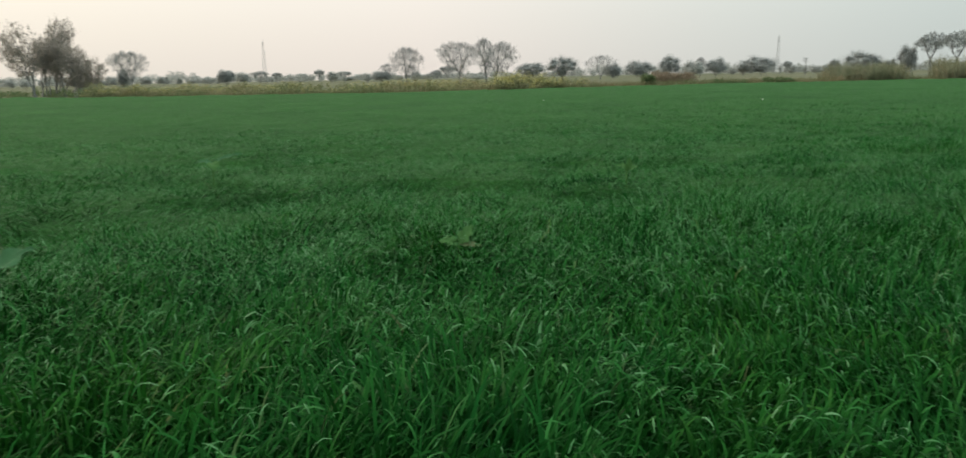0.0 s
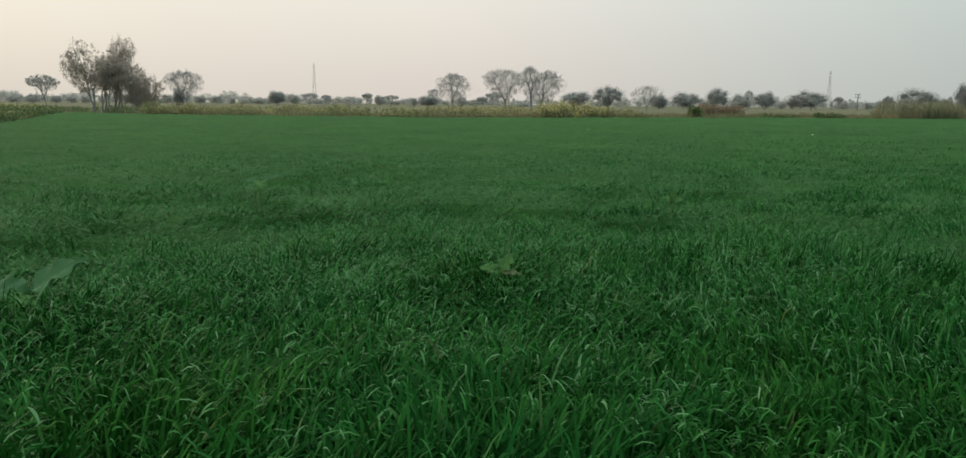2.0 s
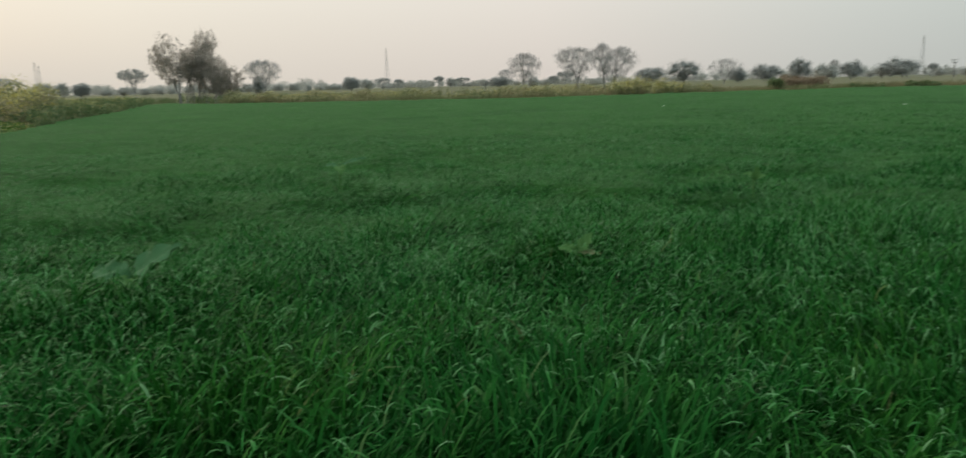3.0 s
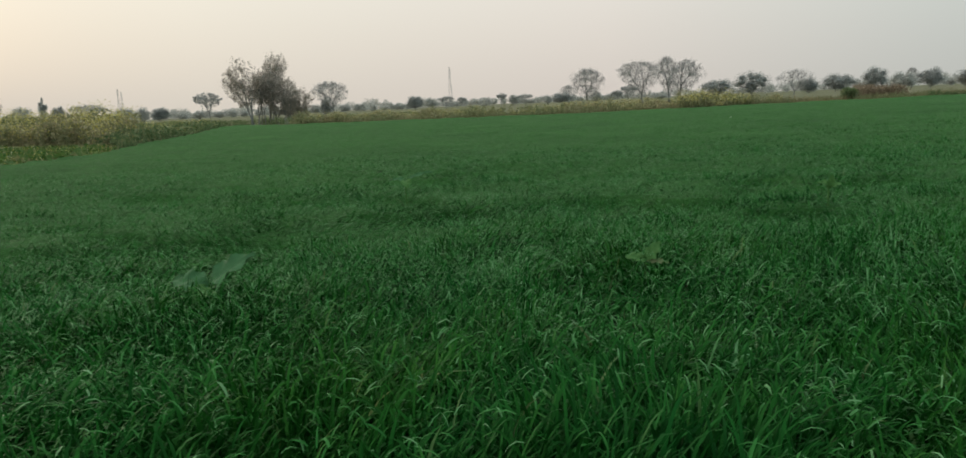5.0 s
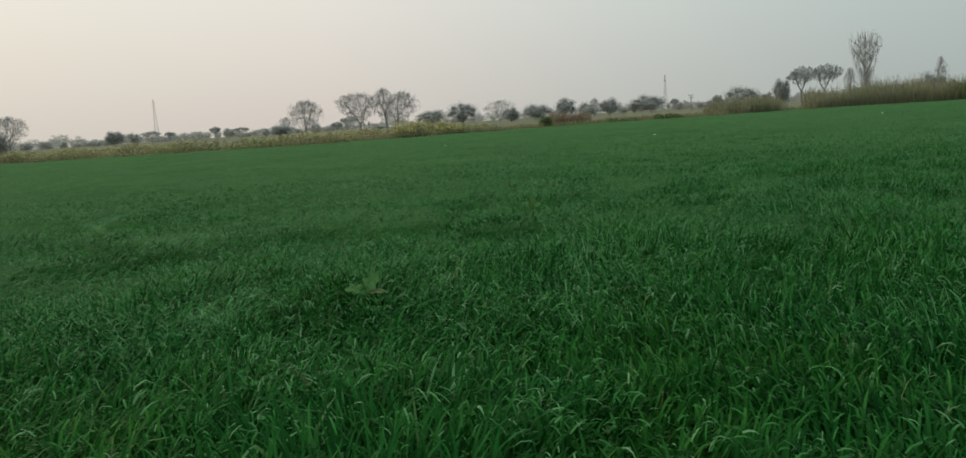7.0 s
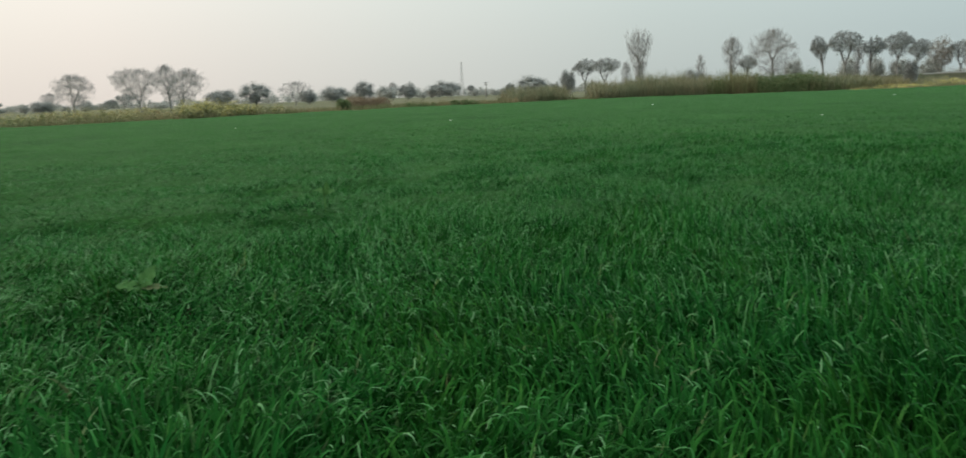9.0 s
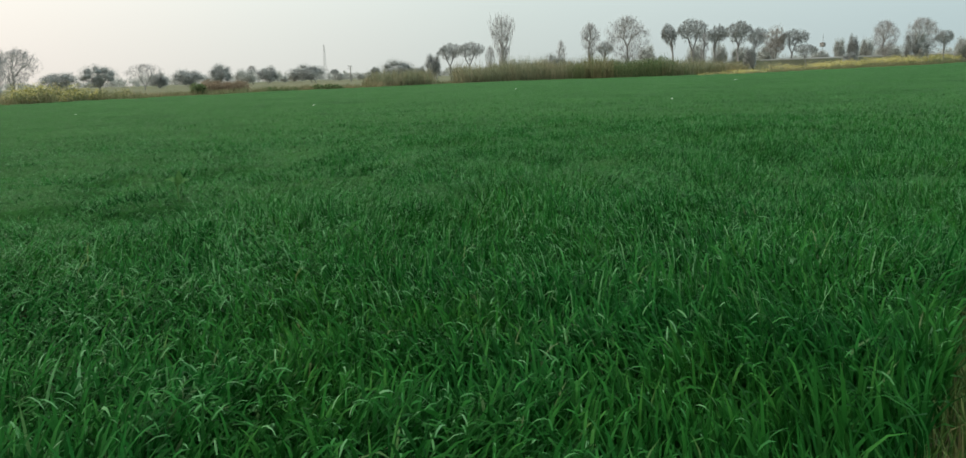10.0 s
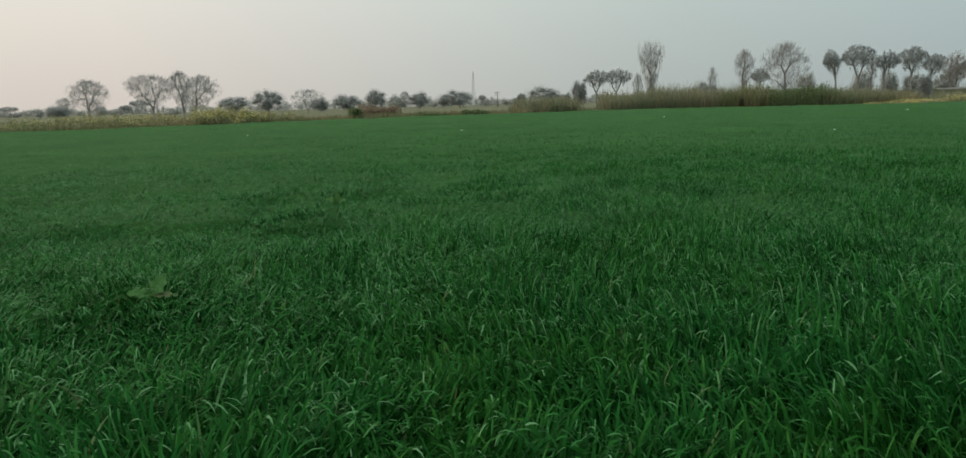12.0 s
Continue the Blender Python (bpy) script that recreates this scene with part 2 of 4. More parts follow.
def smooth_noise(x, y, scale, seed):
    """Value noise from 0 to 1 on arrays."""
    table = np.random.default_rng(seed).random((256, 256))
    u, v = np.asarray(x) / scale + 1000.0, np.asarray(y) / scale + 1000.0
    i, j = np.floor(u).astype(int), np.floor(v).astype(int)
    f, g = u - i, v - j
    f, g = f * f * (3 - 2 * f), g * g * (3 - 2 * g)
    at = lambda a, b: table[a % 256, b % 256]
    return (at(i, j) * (1 - f) + at(i + 1, j) * f) * (1 - g) + (at(i, j + 1) * (1 - f) + at(i + 1, j + 1) * f) * g


def inside(x, y, poly):
    hit = np.zeros(np.shape(x), bool)
    for (ax, ay), (bx, by) in zip(poly, poly[1:] + poly[:1]):
        if ay != by:
            hit ^= ((ay > y) != (by > y)) & (x < (bx - ax) * (y - ay) / (by - ay) + ax)
    return hit


# ---- ground ----
def ground():
    """One sheet to the horizon, finer near the field's edge where the soil shows."""
    rad = np.concatenate([[0.0], np.geomspace(0.3, 2600, 110)])
    az = np.linspace(0, 2 * np.pi, 97)[:-1]
    r, a = np.meshgrid(rad[1:], az, indexing="ij")
    x, y = r * np.sin(a), r * np.cos(a)
    z = (smooth_noise(x, y, 0.35, 3) - 0.5) * 0.05 * (r < 30)
    v = np.concatenate([[[0, 0, 0]], np.stack([x, y, z], 2).reshape(-1, 3)])
    k = np.arange(96)
    tri = np.stack([np.zeros(96, int), 1 + (k + 1) % 96, 1 + k], 1)
    i = np.arange(len(rad) - 2)[:, None] * 96 + 1
    quad = np.stack([i + k, i + (k + 1) % 96, i + 96 + (k + 1) % 96, i + 96 + k], 2).reshape(-1, 4)
    me = quick_mesh("ground", v, [tri, quad], SOIL, True)
    me.materials.append(LAND)
    slot = np.concatenate([np.zeros(96), np.repeat(rad[2:] > 45, 96)]).astype(np.int32)
    me.polygons.foreach_set("material_index", slot)
    tagged(new("ground", me), "flat brown farm soil reaching to the horizon", "ground", kind="structure")


ground()

# ---- the wheat ----
FIELD = [(-12, -3.7), (-14, 6), (-17.8, 17), (-18.6, 24), (-19.9, 28), (-23.2, 34.8), (-25.2, 40.2), (-28.2, 47.2), (-34, 60), (-40.3, 74), (-42, 80), (-31, 70), (-12, 65), (-2, 63), (7, 69), (20, 76), (45, 80), (60, 82), (70, 78),
         (78, 68), (88, 60), (117, 62), (155, 65), (215, 80), (215, 68), (30, 9.9), (6, 2.08), (4.6, 1.58), (4.2, 1.50), (3.4, 1.17), (3.1, 1.13), (2.6, 0.92), (0.6, 0.5), (-4, -1.2)]
# flattened places: centre, half length and half width, direction the stalks lie
LODGED = [(-3.6, 7.8, 1.6, 0.55, 1.2), (-2.0, 9.0, 1.3, 0.5, 1.7), (-0.6, 5.35, 0.55, 0.22, 1.3), (-5.6, 12.6, 1.6, 0.5, 1.0), (0.9, 10.6, 1.2, 0.35, 1.4), (5.3, 9.6, 1.2, 0.6, 1.3), (2.6, 5.6, 0.8, 0.35, 1.5)]


def hollow(x, y, r):
    """Where the matted crop has sunk: 0 to 1."""
    deep = np.clip((smooth_noise(x * 0.5, y, 0.45, 33) * 0.6 + smooth_noise(x * 0.6, y, 1.3, 34) * 0.4 - 0.56) * 7, 0, 1)
    return deep * np.interp(r, [5.5, 7, 11, 15], [0, 1, 1, 0]) * np.clip(1.0 - 0.12 * np.maximum(x, 0), 0.25, 1)


def canopy_height(x, y, r):
    rough = (smooth_noise(x, y, 0.35, 20) - 0.5) * 0.10 + (smooth_noise(x, y, 0.9, 21) - 0.5) * 0.08 + (smooth_noise(x, y, 4.0, 22) - 0.5) * 0.06
    return np.interp(r, [6, 9, 14, 60], [0.12, 0.26, 0.335, 0.38]) + rough * np.clip((r - 6) / 10, 0.3, 1) - 0.14 * hollow(x, y, r)


def wheat():
    rng = np.random.default_rng(11)
    crop = tagged(empty("wheat_crop", 0, 0), "knee-high dark green young wheat filling the field", "wheat", kind="stuff")
    pieces, hooks = [], []
    # from, to, per square metre, width scale, length scale, segments
    zones = [(0.5, 3.6, 2500, 1.38, 1.12, 5), (3.6, 7, 2000, 1.1, 1.02, 4), (7, 12, 1350, 0.85, 0.9, 3), (12, 20, 560, 0.8, 0.8, 2), (20, 34, 60, 1.0, 0.8, 2)]
    for r0, r1, per, wide, tall, segs in zones:
        a0, a1 = radians(-80 if r1 < 8 else -52), radians(84 if r1 < 8 else 74)
        n = int(per * 0.5 * (a1 - a0) * (r1 * r1 - r0 * r0))
        r, a = np.sqrt(rng.uniform(r0 * r0, r1 * r1, n)), rng.uniform(a0, a1, n)
        x, y = r * np.sin(a), r * np.cos(a)
        gap = smooth_noise(x, y, 0.22, 5) * 0.6 + smooth_noise(x, y, 0.9, 6) * 0.4
        keep = inside(x, y, FIELD) & (rng.random(n) < (np.interp(r, [3, 4.5], [0.15, 0.5]) + np.interp(r, [3, 4.5], [1.5, 1.1]) * gap) * (1 - 0.75 * hollow(x, y, r)) * np.interp(r, [0, 14, 48], [1, 1, 0.1]) * np.interp(r, [13, 20, 20.01, 34], [1, 0.12, 1, 0.2]))
        x, y, r = x[keep], y[keep], r[keep]
        n = len(x)
        vigour = 0.62 + 0.50 * smooth_noise(x, y, 1.1, 7) + 0.22 * smooth_noise(x, y, 0.3, 8)
        wind = (smooth_noise(x, y, 0.9, 9) - 0.5) * 6.0 + 1.4
        azimuth = np.where(rng.random(n) < 0.5, wind + rng.normal(0, 0.6, n), rng.uniform(0, 2 * np.pi, n))
        kind = rng.random(n)
        limp = np.clip(smooth_noise(x, y, 1.3, 12) * 1.3 - 0.15 - 0.06 * np.maximum(x, 0), 0.1, 1)
        droop = np.where(kind < 0.45 * limp + np.interp(r, [2, 5], [0.28, 0.4]), rng.uniform(1.2, 2.8, n), rng.uniform(0.1, 0.7, n))
        tilt = np.abs(rng.normal(0.07, 0.10, n)) + 0.18 * limp * rng.random(n)
        off = np.clip((r - 5.0) / 8.0, 0, 1)
        mat = np.clip(1.15 - 0.30 * np.maximum(x + 0.6, 0) * (r < 7) - 0.12 * np.maximum(x, 0) + (smooth_noise(x, y, 0.7, 15) - 0.5) * 1.6, 0, 1)
        tilt += mat * rng.uniform(0.0, 0.85, n) * np.interp(r, [2.5, 4.5], [0.35, 1.0])
        droop += mat * rng.uniform(0.0, 0.9, n) + 0.25
        length = rng.uniform(0.19, 0.34, n) * vigour * tall * np.interp(r, [5, 9, 15, 26, 60], [1, 0.85, 0.55, 0.38, 0.36])
        foot = rng.uniform(0.03, 0.2, n) * np.clip(vigour, 0.5, 1.1)
        width = rng.uniform(0.008, 0.014, n) * wide
        # farther off only the leaves' upper, bent ends stand out of the cover
        foot = foot * (1 - off) + (canopy_height(x, y, r) - 0.01) * off
        tilt += off * (rng.uniform(0.1, 0.7, n) + mat * rng.uniform(0.1, 0.8, n))
        droop *= 1 - 0.5 * off
        for cx, cy, rx, ry, way in LODGED:
            e = np.exp(-(((x - cx) / rx) ** 2 + ((y - cy) / ry) ** 2))
            e *= 0.6 + 0.8 * smooth_noise(x, y, 0.25, 14)
            down = e > rng.uniform(0.3, 0.85, n)
            tilt = np.where(down, rng.uniform(0.9, 1.45, n), tilt)
            droop = np.where(down, rng.uniform(0.1, 0.7, n), droop)
            azimuth = np.where(down, way + 6.0 * (smooth_noise(x, y, 0.5, 16) - 0.5) + rng.normal(0, 0.6, n), azimuth)
            foot = np.where(down, rng.uniform(0.08, 0.26, n), foot)
        fallen = np.zeros(n)
        for cx, cy, rx, ry, way in LODGED:
            fallen = np.maximum(fallen, np.exp(-(((x - cx) / (1.2 * rx)) ** 2 + ((y - cy) / (1.2 * ry)) ** 2)))
        fallen *= np.clip(1 - 0.5 * (x + 0.5), 0.3, 1)
        # with distance more blades take the lighter colour, as if better lit
        light = rng.random(n) < np.interp(r, [3, 5, 9, 16], [0, 0.22, 0.30, 0.40])
        for group, sel in ((pieces, ~light), (hooks, light)):
            group.append(ribbons(*(c[sel] for c in (x, y, foot, length, width, azimuth, tilt, droop)), segs, rng, 0.5, 2.4))
        if r0 < 18:
            # bent-over leaf ends in a lighter colour that imitates sky glints
            some = np.flatnonzero(rng.random(n) < np.clip(0.025 + 0.05 * mat + 0.10 * (gap[keep] - 0.45) + np.interp(r, [3.5, 6, 11, 15, 20], [0.03, 0.34, 0.38, 0.22, 0]) * np.clip(mat + 0.55, 0, 1) + 0.4 * fallen, 0.01, 0.6))
            m = len(some)
            top = foot[some] + length[some] * rng.uniform(0.55, 1.0, m) * np.cos(np.minimum(tilt[some], 1.2)) + 0.02
            lie = fallen[some]
            top += 0.04 * lie
            turn = np.where(lie > rng.uniform(0.2, 0.7, m), wind[some] + rng.normal(0, 0.5, m), rng.uniform(0, 2 * np.pi, m))
            slim = width[some] * np.interp(r[some], [3, 7, 12, 16], [0.55, 0.42, 0.42, 0.75]) * (1 + 0.1 * lie)
            hooks.append(ribbons(x[some], y[some], top, rng.uniform(0.05, 0.11, m) * (1 + 0.2 * lie), slim, turn, rng.uniform(0.4, 1.1, m) + 0.4 * lie, rng.uniform(0.8, 1.8, m) * (1 - 0.6 * lie), 3 if r0 < 7 else 2, rng, 0.5, 1.2))
    v, f = joined(pieces)
    part("leaf_blades", quick_mesh("leaf_blades", v, f, WHEAT, True), crop)
    v, f = joined(hooks)
    part("bent_tips", quick_mesh("bent_tips", v, f, GLINT_LEAF, True), crop, "bent leaf ends and blades, coloured lighter like sky glints")
    # closed leaf cover where single blades cannot be told apart
    rad = np.geomspace(6, 232, 350)
    az = np.radians(np.arange(-56, 74.1, 0.55))
    r, a = np.meshgrid(rad, az, indexing="ij")
    x, y = r * np.sin(a), r * np.cos(a)
    z = canopy_height(x, y, r)
    m, k = r.shape
    i = (np.arange(m - 1)[:, None] * k + np.arange(k - 1)).ravel()
    quad = np.stack([i, i + 1, i + k + 1, i + k], 1)
    cx, cy = x.ravel()[quad].mean(1), y.ravel()[quad].mean(1)
    part("leaf_cover", quick_mesh("leaf_cover", np.stack([x, y, z], 2), [quad[inside(cx, cy, FIELD)]], CANOPY, True), crop)


wheat()


# ---- field margins: mustard, reeds, dry grass ----
def margin(name, label, category, poly, count, height, leaf, flower=None, blooms=0, seed=1, blade=0.0, bushy=1.0, clump=2.0, low=0.7, bloom_from=0.68, bloom=0.05):
    """Upright plants over a patch of land; height: a number or a function of x and y."""
    rng = np.random.default_rng(seed)
    px, py = np.array(poly).T
    thing = tagged(empty(name, px.mean(), py.mean()), label, category, kind="stuff")
    x, y = rng.uniform(px.min(), px.max(), count * 6), rng.uniform(py.min(), py.max(), count * 6)
    ok = inside(x, y, poly)
    x, y = x[ok][:count], y[ok][:count]
    n = len(x)
    h = (height(x, y) if callable(height) else np.full(n, height)) * (low + (1 - low) * 2 * smooth_noise(x, y, clump, seed + 40)) * rng.uniform(0.82, 1.12, n)
    ox, oy = thing.location.x, thing.location.y
    x, y = x - ox, y - oy
    reach = lambda k: np.repeat(np.arange(n), k)
    pieces = []
    if blade:
        i = reach(5)
        m = len(i)
        pieces.append(ribbons(x[i] + rng.normal(0, 0.12, m), y[i] + rng.normal(0, 0.12, m), np.zeros(m), h[i] * rng.uniform(0.7, 1.2, m), blade * rng.uniform(0.6, 1.4, m), rng.uniform(0, 6.28, m),
                              np.abs(rng.normal(0.08, 0.1, m)), rng.uniform(0.1, 1.5, m), 2, rng))
    else:
        i = reach(2)
        m = len(i)
        pieces.append(ribbons(x[i], y[i], np.zeros(m), h[i] * 0.97, np.full(m, 0.035), rng.uniform(0, 6.28, m), np.abs(rng.normal(0.08, 0.07, m)), rng.uniform(0, 0.2, m), 2, rng))
        i = reach(int(9 * bushy))
        m = len(i)
        up = rng.uniform(0.05, 0.85, m) ** 0.9
        spot = np.stack([x[i] + rng.normal(0, 0.16, m), y[i] + rng.normal(0, 0.16, m), h[i] * up], 1)
        pieces.append(flakes(spot, 0.20, rng, 0.2, 0.55))
    v, f = joined(pieces)
    part("stalks", quick_mesh("stalks", v, f, leaf), thing)
    if flower:
        i = reach(blooms)
        m = len(i)
        spot = np.stack([x[i] + rng.normal(0, 0.17, m), y[i] + rng.normal(0, 0.17, m), h[i] * rng.uniform(bloom_from, 1.06, m)], 1)
        spot = spot[rng.random(m) < np.clip(smooth_noise(x[i], y[i], 4.5, seed + 80) * 2.4 - 0.45, 0.08, 1)]
        v, f = flakes(spot, bloom, rng, 0.0, 0.9)
        part("blossoms", quick_mesh("blossoms", v, [f], flower), thing, "small bright yellow blossoms")
    return thing


margin("mustard_strip", "flowering mustard along the far edge of the wheat", "mustard", [(-32, 71), (-12, 66), (-2, 64), (7, 70), (16, 75), (17, 84), (5, 80), (-10, 76), (-30, 80)], 3000, 1.08, MUSTARD_LEAF, PETAL, 8, 2, 0, 1.0, 1.6, 0.45)
margin("mustard_patch", "tall overgrown flowering mustard beside the wheat", "mustard", [(-44, 42), (-30, 36), (-24.8, 33.4), (-27, 40), (-44, 52)], 1700, 1.7, MUSTARD_LEAF, PETAL, 22, 3, 0, 2.2, 2.0, 0.5, 0.4, 0.065)
margin("mustard_plot", "waist-high mustard plot with yellow blossoms", "mustard", [(-20.1, 28.3), (-23.4, 35), (-25.4, 40.5), (-28.4, 47.5), (-40.5, 74.5), (-46, 80), (-80, 80), (-44, 46), (-25.2, 33.4)], 3400, 1.1, GREEN_LEAF, PETAL, 5, 4, 0, 1.6)
margin("weed_patch", "low flowering weeds at the wheat's edge", "weeds", [(-44, 41), (-29, 35), (-24, 32.5), (-20.1, 28), (-18.8, 24), (-18.2, 19), (-24, 19), (-42, 31)], 4200, 0.42, VERGE, PETAL, 2, 5, bloom=0.035)
margin("mustard_bank", "bright yellow mustard strip at the wheat's edge", "mustard", [(82, 64.6), (88, 60.5), (117, 62.5), (155, 65.5), (215, 80.5), (215, 94), (165, 76), (117, 69), (98, 65), (86, 65.4)], 3000, lambda x, y: np.interp(x, [83, 92, 115, 155], [0.4, 0.8, 1.2, 1.8]), MUSTARD_LEAF, PETAL, 20, 6, bloom=0.085)
margin("dry_grass_strip", "tan dry grass beyond the wheat", "dry grass", [(14, 76), (20, 77), (45, 81), (60, 83), (60, 92), (42, 92), (12, 84)], 2600, 0.85, STRAW, None, 0, 7, 0.05)
margin("scrub_strip", "reddish brown dry scrub", "scrub", [(25, 85), (31, 86.5), (31.5, 91), (26.5, 90)], 420, 1.75, RUSTY, None, 0, 8)
margin("reed_bed", "grey-green reed bed with dry stems", "reeds", [(46, 82), (53, 80), (56, 90), (48, 92)], 700, 2.1, REED, None, 0, 9, 0.07)
margin("cane_hedge", "tall green and tan cane hedge", "reeds", [(59, 84), (73, 77.4), (80.5, 86), (64, 94)], 1400, lambda x, y: np.interp(x, [59, 64, 78], [2.2, 2.9, 3.1]), REED, None, 0, 10, 0.075)
margin("dry_cane", "orange-tan dry cane stand", "reeds", [(72.5, 77.1), (77, 73), (84.5, 80.4), (79.5, 86.5)], 520, 3.0, STRAW, None, 0, 11, 0.075)
margin("dark_scrub", "dark grey-green bushes at the field's edge", "bushes", [(76.5, 72.5), (83, 67.4), (89, 75), (83.5, 80.5)], 620, 2.9, GREEN_LEAF, None, 0, 12, 0, 2.5)
margin("cane_stand", "tan and green cane stand", "reeds", [(82, 69.5), (86, 66.5), (95, 68), (104, 76), (94, 82)], 1000, lambda x, y: np.interp(x, [84, 100], [2.7, 2.0]), REED, None, 0, 13, 0.075)
margin("tan_grass", "tall tan grass with brown seed heads", "grass", [(82, 69), (86, 66), (98, 66.5), (108, 76), (94, 80)], 600, 2.1, STRAW, None, 0, 17, 0.06)
margin("rough_grass", "tan and green rough grass below the road bank", "grass", [(96, 80), (104, 74), (140, 84), (150, 96), (140, 106), (104, 100)], 1500, 1.7, REED, None, 0, 16, 0.07)
margin("verge_grass", "thin dry and green grass on bare soil", "grass", [(2.0, 0.80), (2.6, 1.05), (6, 2.18), (9, 3.1), (9, 2.0), (4, 0.8), (2.2, 0.4)], 2600, 0.26, VERGE, None, 0, 14, 0.009)

margin("mustard_clump", "taller clump of mustard in full yellow bloom", "mustard", [(-31.5, 71.4), (-26.5, 70), (-26.5, 72.6), (-31, 74.2)], 260, 1.35, MUSTARD_LEAF, PETAL, 22, 21, 0, 1.6, 1.2, 0.5, 0.5, 0.07)
margin("mustard_clump", "broad clump of mustard in full yellow bloom", "mustard", [(6.3, 70.4), (13, 74), (13, 77), (6, 74)], 320, 1.3, MUSTARD_LEAF, PETAL, 24, 22, 0, 1.6, 1.2, 0.5, 0.5, 0.07)
margin("green_tuft", "low green tuft of weeds at the wheat's edge", "weeds", [(30.2, 78.4), (33.6, 79.0), (33.2, 80.4), (30.4, 79.8)], 60, 0.85, GREEN_LEAF, None, 0, 18, 0, 2.0)
margin("green_tuft", "low green tuft of weeds at the wheat's edge", "weeds", [(36, 79.2), (40, 79.8), (39.6, 81.2), (36.2, 80.8)], 70, 0.85, GREEN_LEAF, None, 0, 19, 0, 2.0)
margin("dark_bush", "small dark green bush in dry grass", "bush", [(22.6, 79.6), (23.6, 79.5), (24.1, 80.2), (23.4, 80.9), (22.7, 80.6)], 60, 1.5, GREEN_LEAF, None, 0, 20, 0, 4.0, 0.5)
margin("green_plot", "pale green plot behind the shrubs", "crop", [(-41.5, 83), (-31.5, 73), (-31, 82), (-18, 112), (-90, 112), (-72, 80)], 1500, 1.0, GREEN_LEAF, None, 0, 15)

# ---- trees ----
# kind: crown's foot as a share of the height, twig ends, leaf cover, leaf material, trunk thickness
HABIT = {
    "bare": (0.15, 1000, 0.0, TWIG, 0.023), "bare_flat": (0.26, 1100, 0.0, TWIG, 0.023), "poplar": (0.10, 900, 0.0, TWIG, 0.020), "umbrella": (0.36, 420, 1.15, HAZE_GREY, 0.020),
    "airy": (0.30, 420, 1.05, SCRUB, 0.015), "thicket": (0.30, 300, 1.8, SCRUB, 0.011), "dome": (0.15, 90, 0, HAZE_GREY, 0.022), "dense": (0.03, 60, 0, HAZE_GREY, 0.020),
    "low": (0.0, 30, 0, HAZE_PALE, 0.018), "cypress": (0.05, 60, 0, HAZE_PALE, 0.018)}
LABEL = {
    "bare": "leafless grey tree with fine spreading twigs", "bare_flat": "nearly leafless flat-topped grey tree", "umbrella": "flat-topped acacia with thin foliage paled to haze grey", "airy": "tall slender tree with loose brownish leaves",
    "thicket": "dense brownish shrub with many stems", "dome": "dark round-topped tree, green paled to haze grey", "dense": "compact dark tree, green paled to haze grey", "low": "small hazy grey-green tree far off", "cypress": "slim upright grey-green tree",
    "poplar": "tall upright bare tree with a fan of steep branches"}
# half width of a crown, from its foot to its top
SHAPE = {
    "bare": ([0, 0.12, 0.3, 0.55, 0.75, 0.9, 1], [0.10, 0.40, 0.74, 1.0, 0.96, 0.70, 0.25]), "bare_flat": ([0, 0.15, 0.4, 0.65, 0.82, 0.94, 1], [0.10, 0.38, 0.80, 1.0, 0.95, 0.66, 0.25]),
    "poplar": ([0, 0.2, 0.5, 0.8, 0.93, 1], [0.12, 0.28, 0.62, 0.95, 1.0, 0.60])}


def unit(rng, n):
    d = rng.normal(size=(n, 3))
    return d / np.linalg.norm(d, axis=1, keepdims=True)


def knobs(rng, count, width, depth):
    """How far a leafy crown bulges in each direction: rounded boughs with clefts between them."""
    axes = unit(rng, count)
    tall = rng.uniform(0.75, 1.0, count)

    def bulge(d):
        near = np.exp((d @ axes.T - 1) / width) * tall
        return 1 - depth + depth * near.max(1)
    return bulge


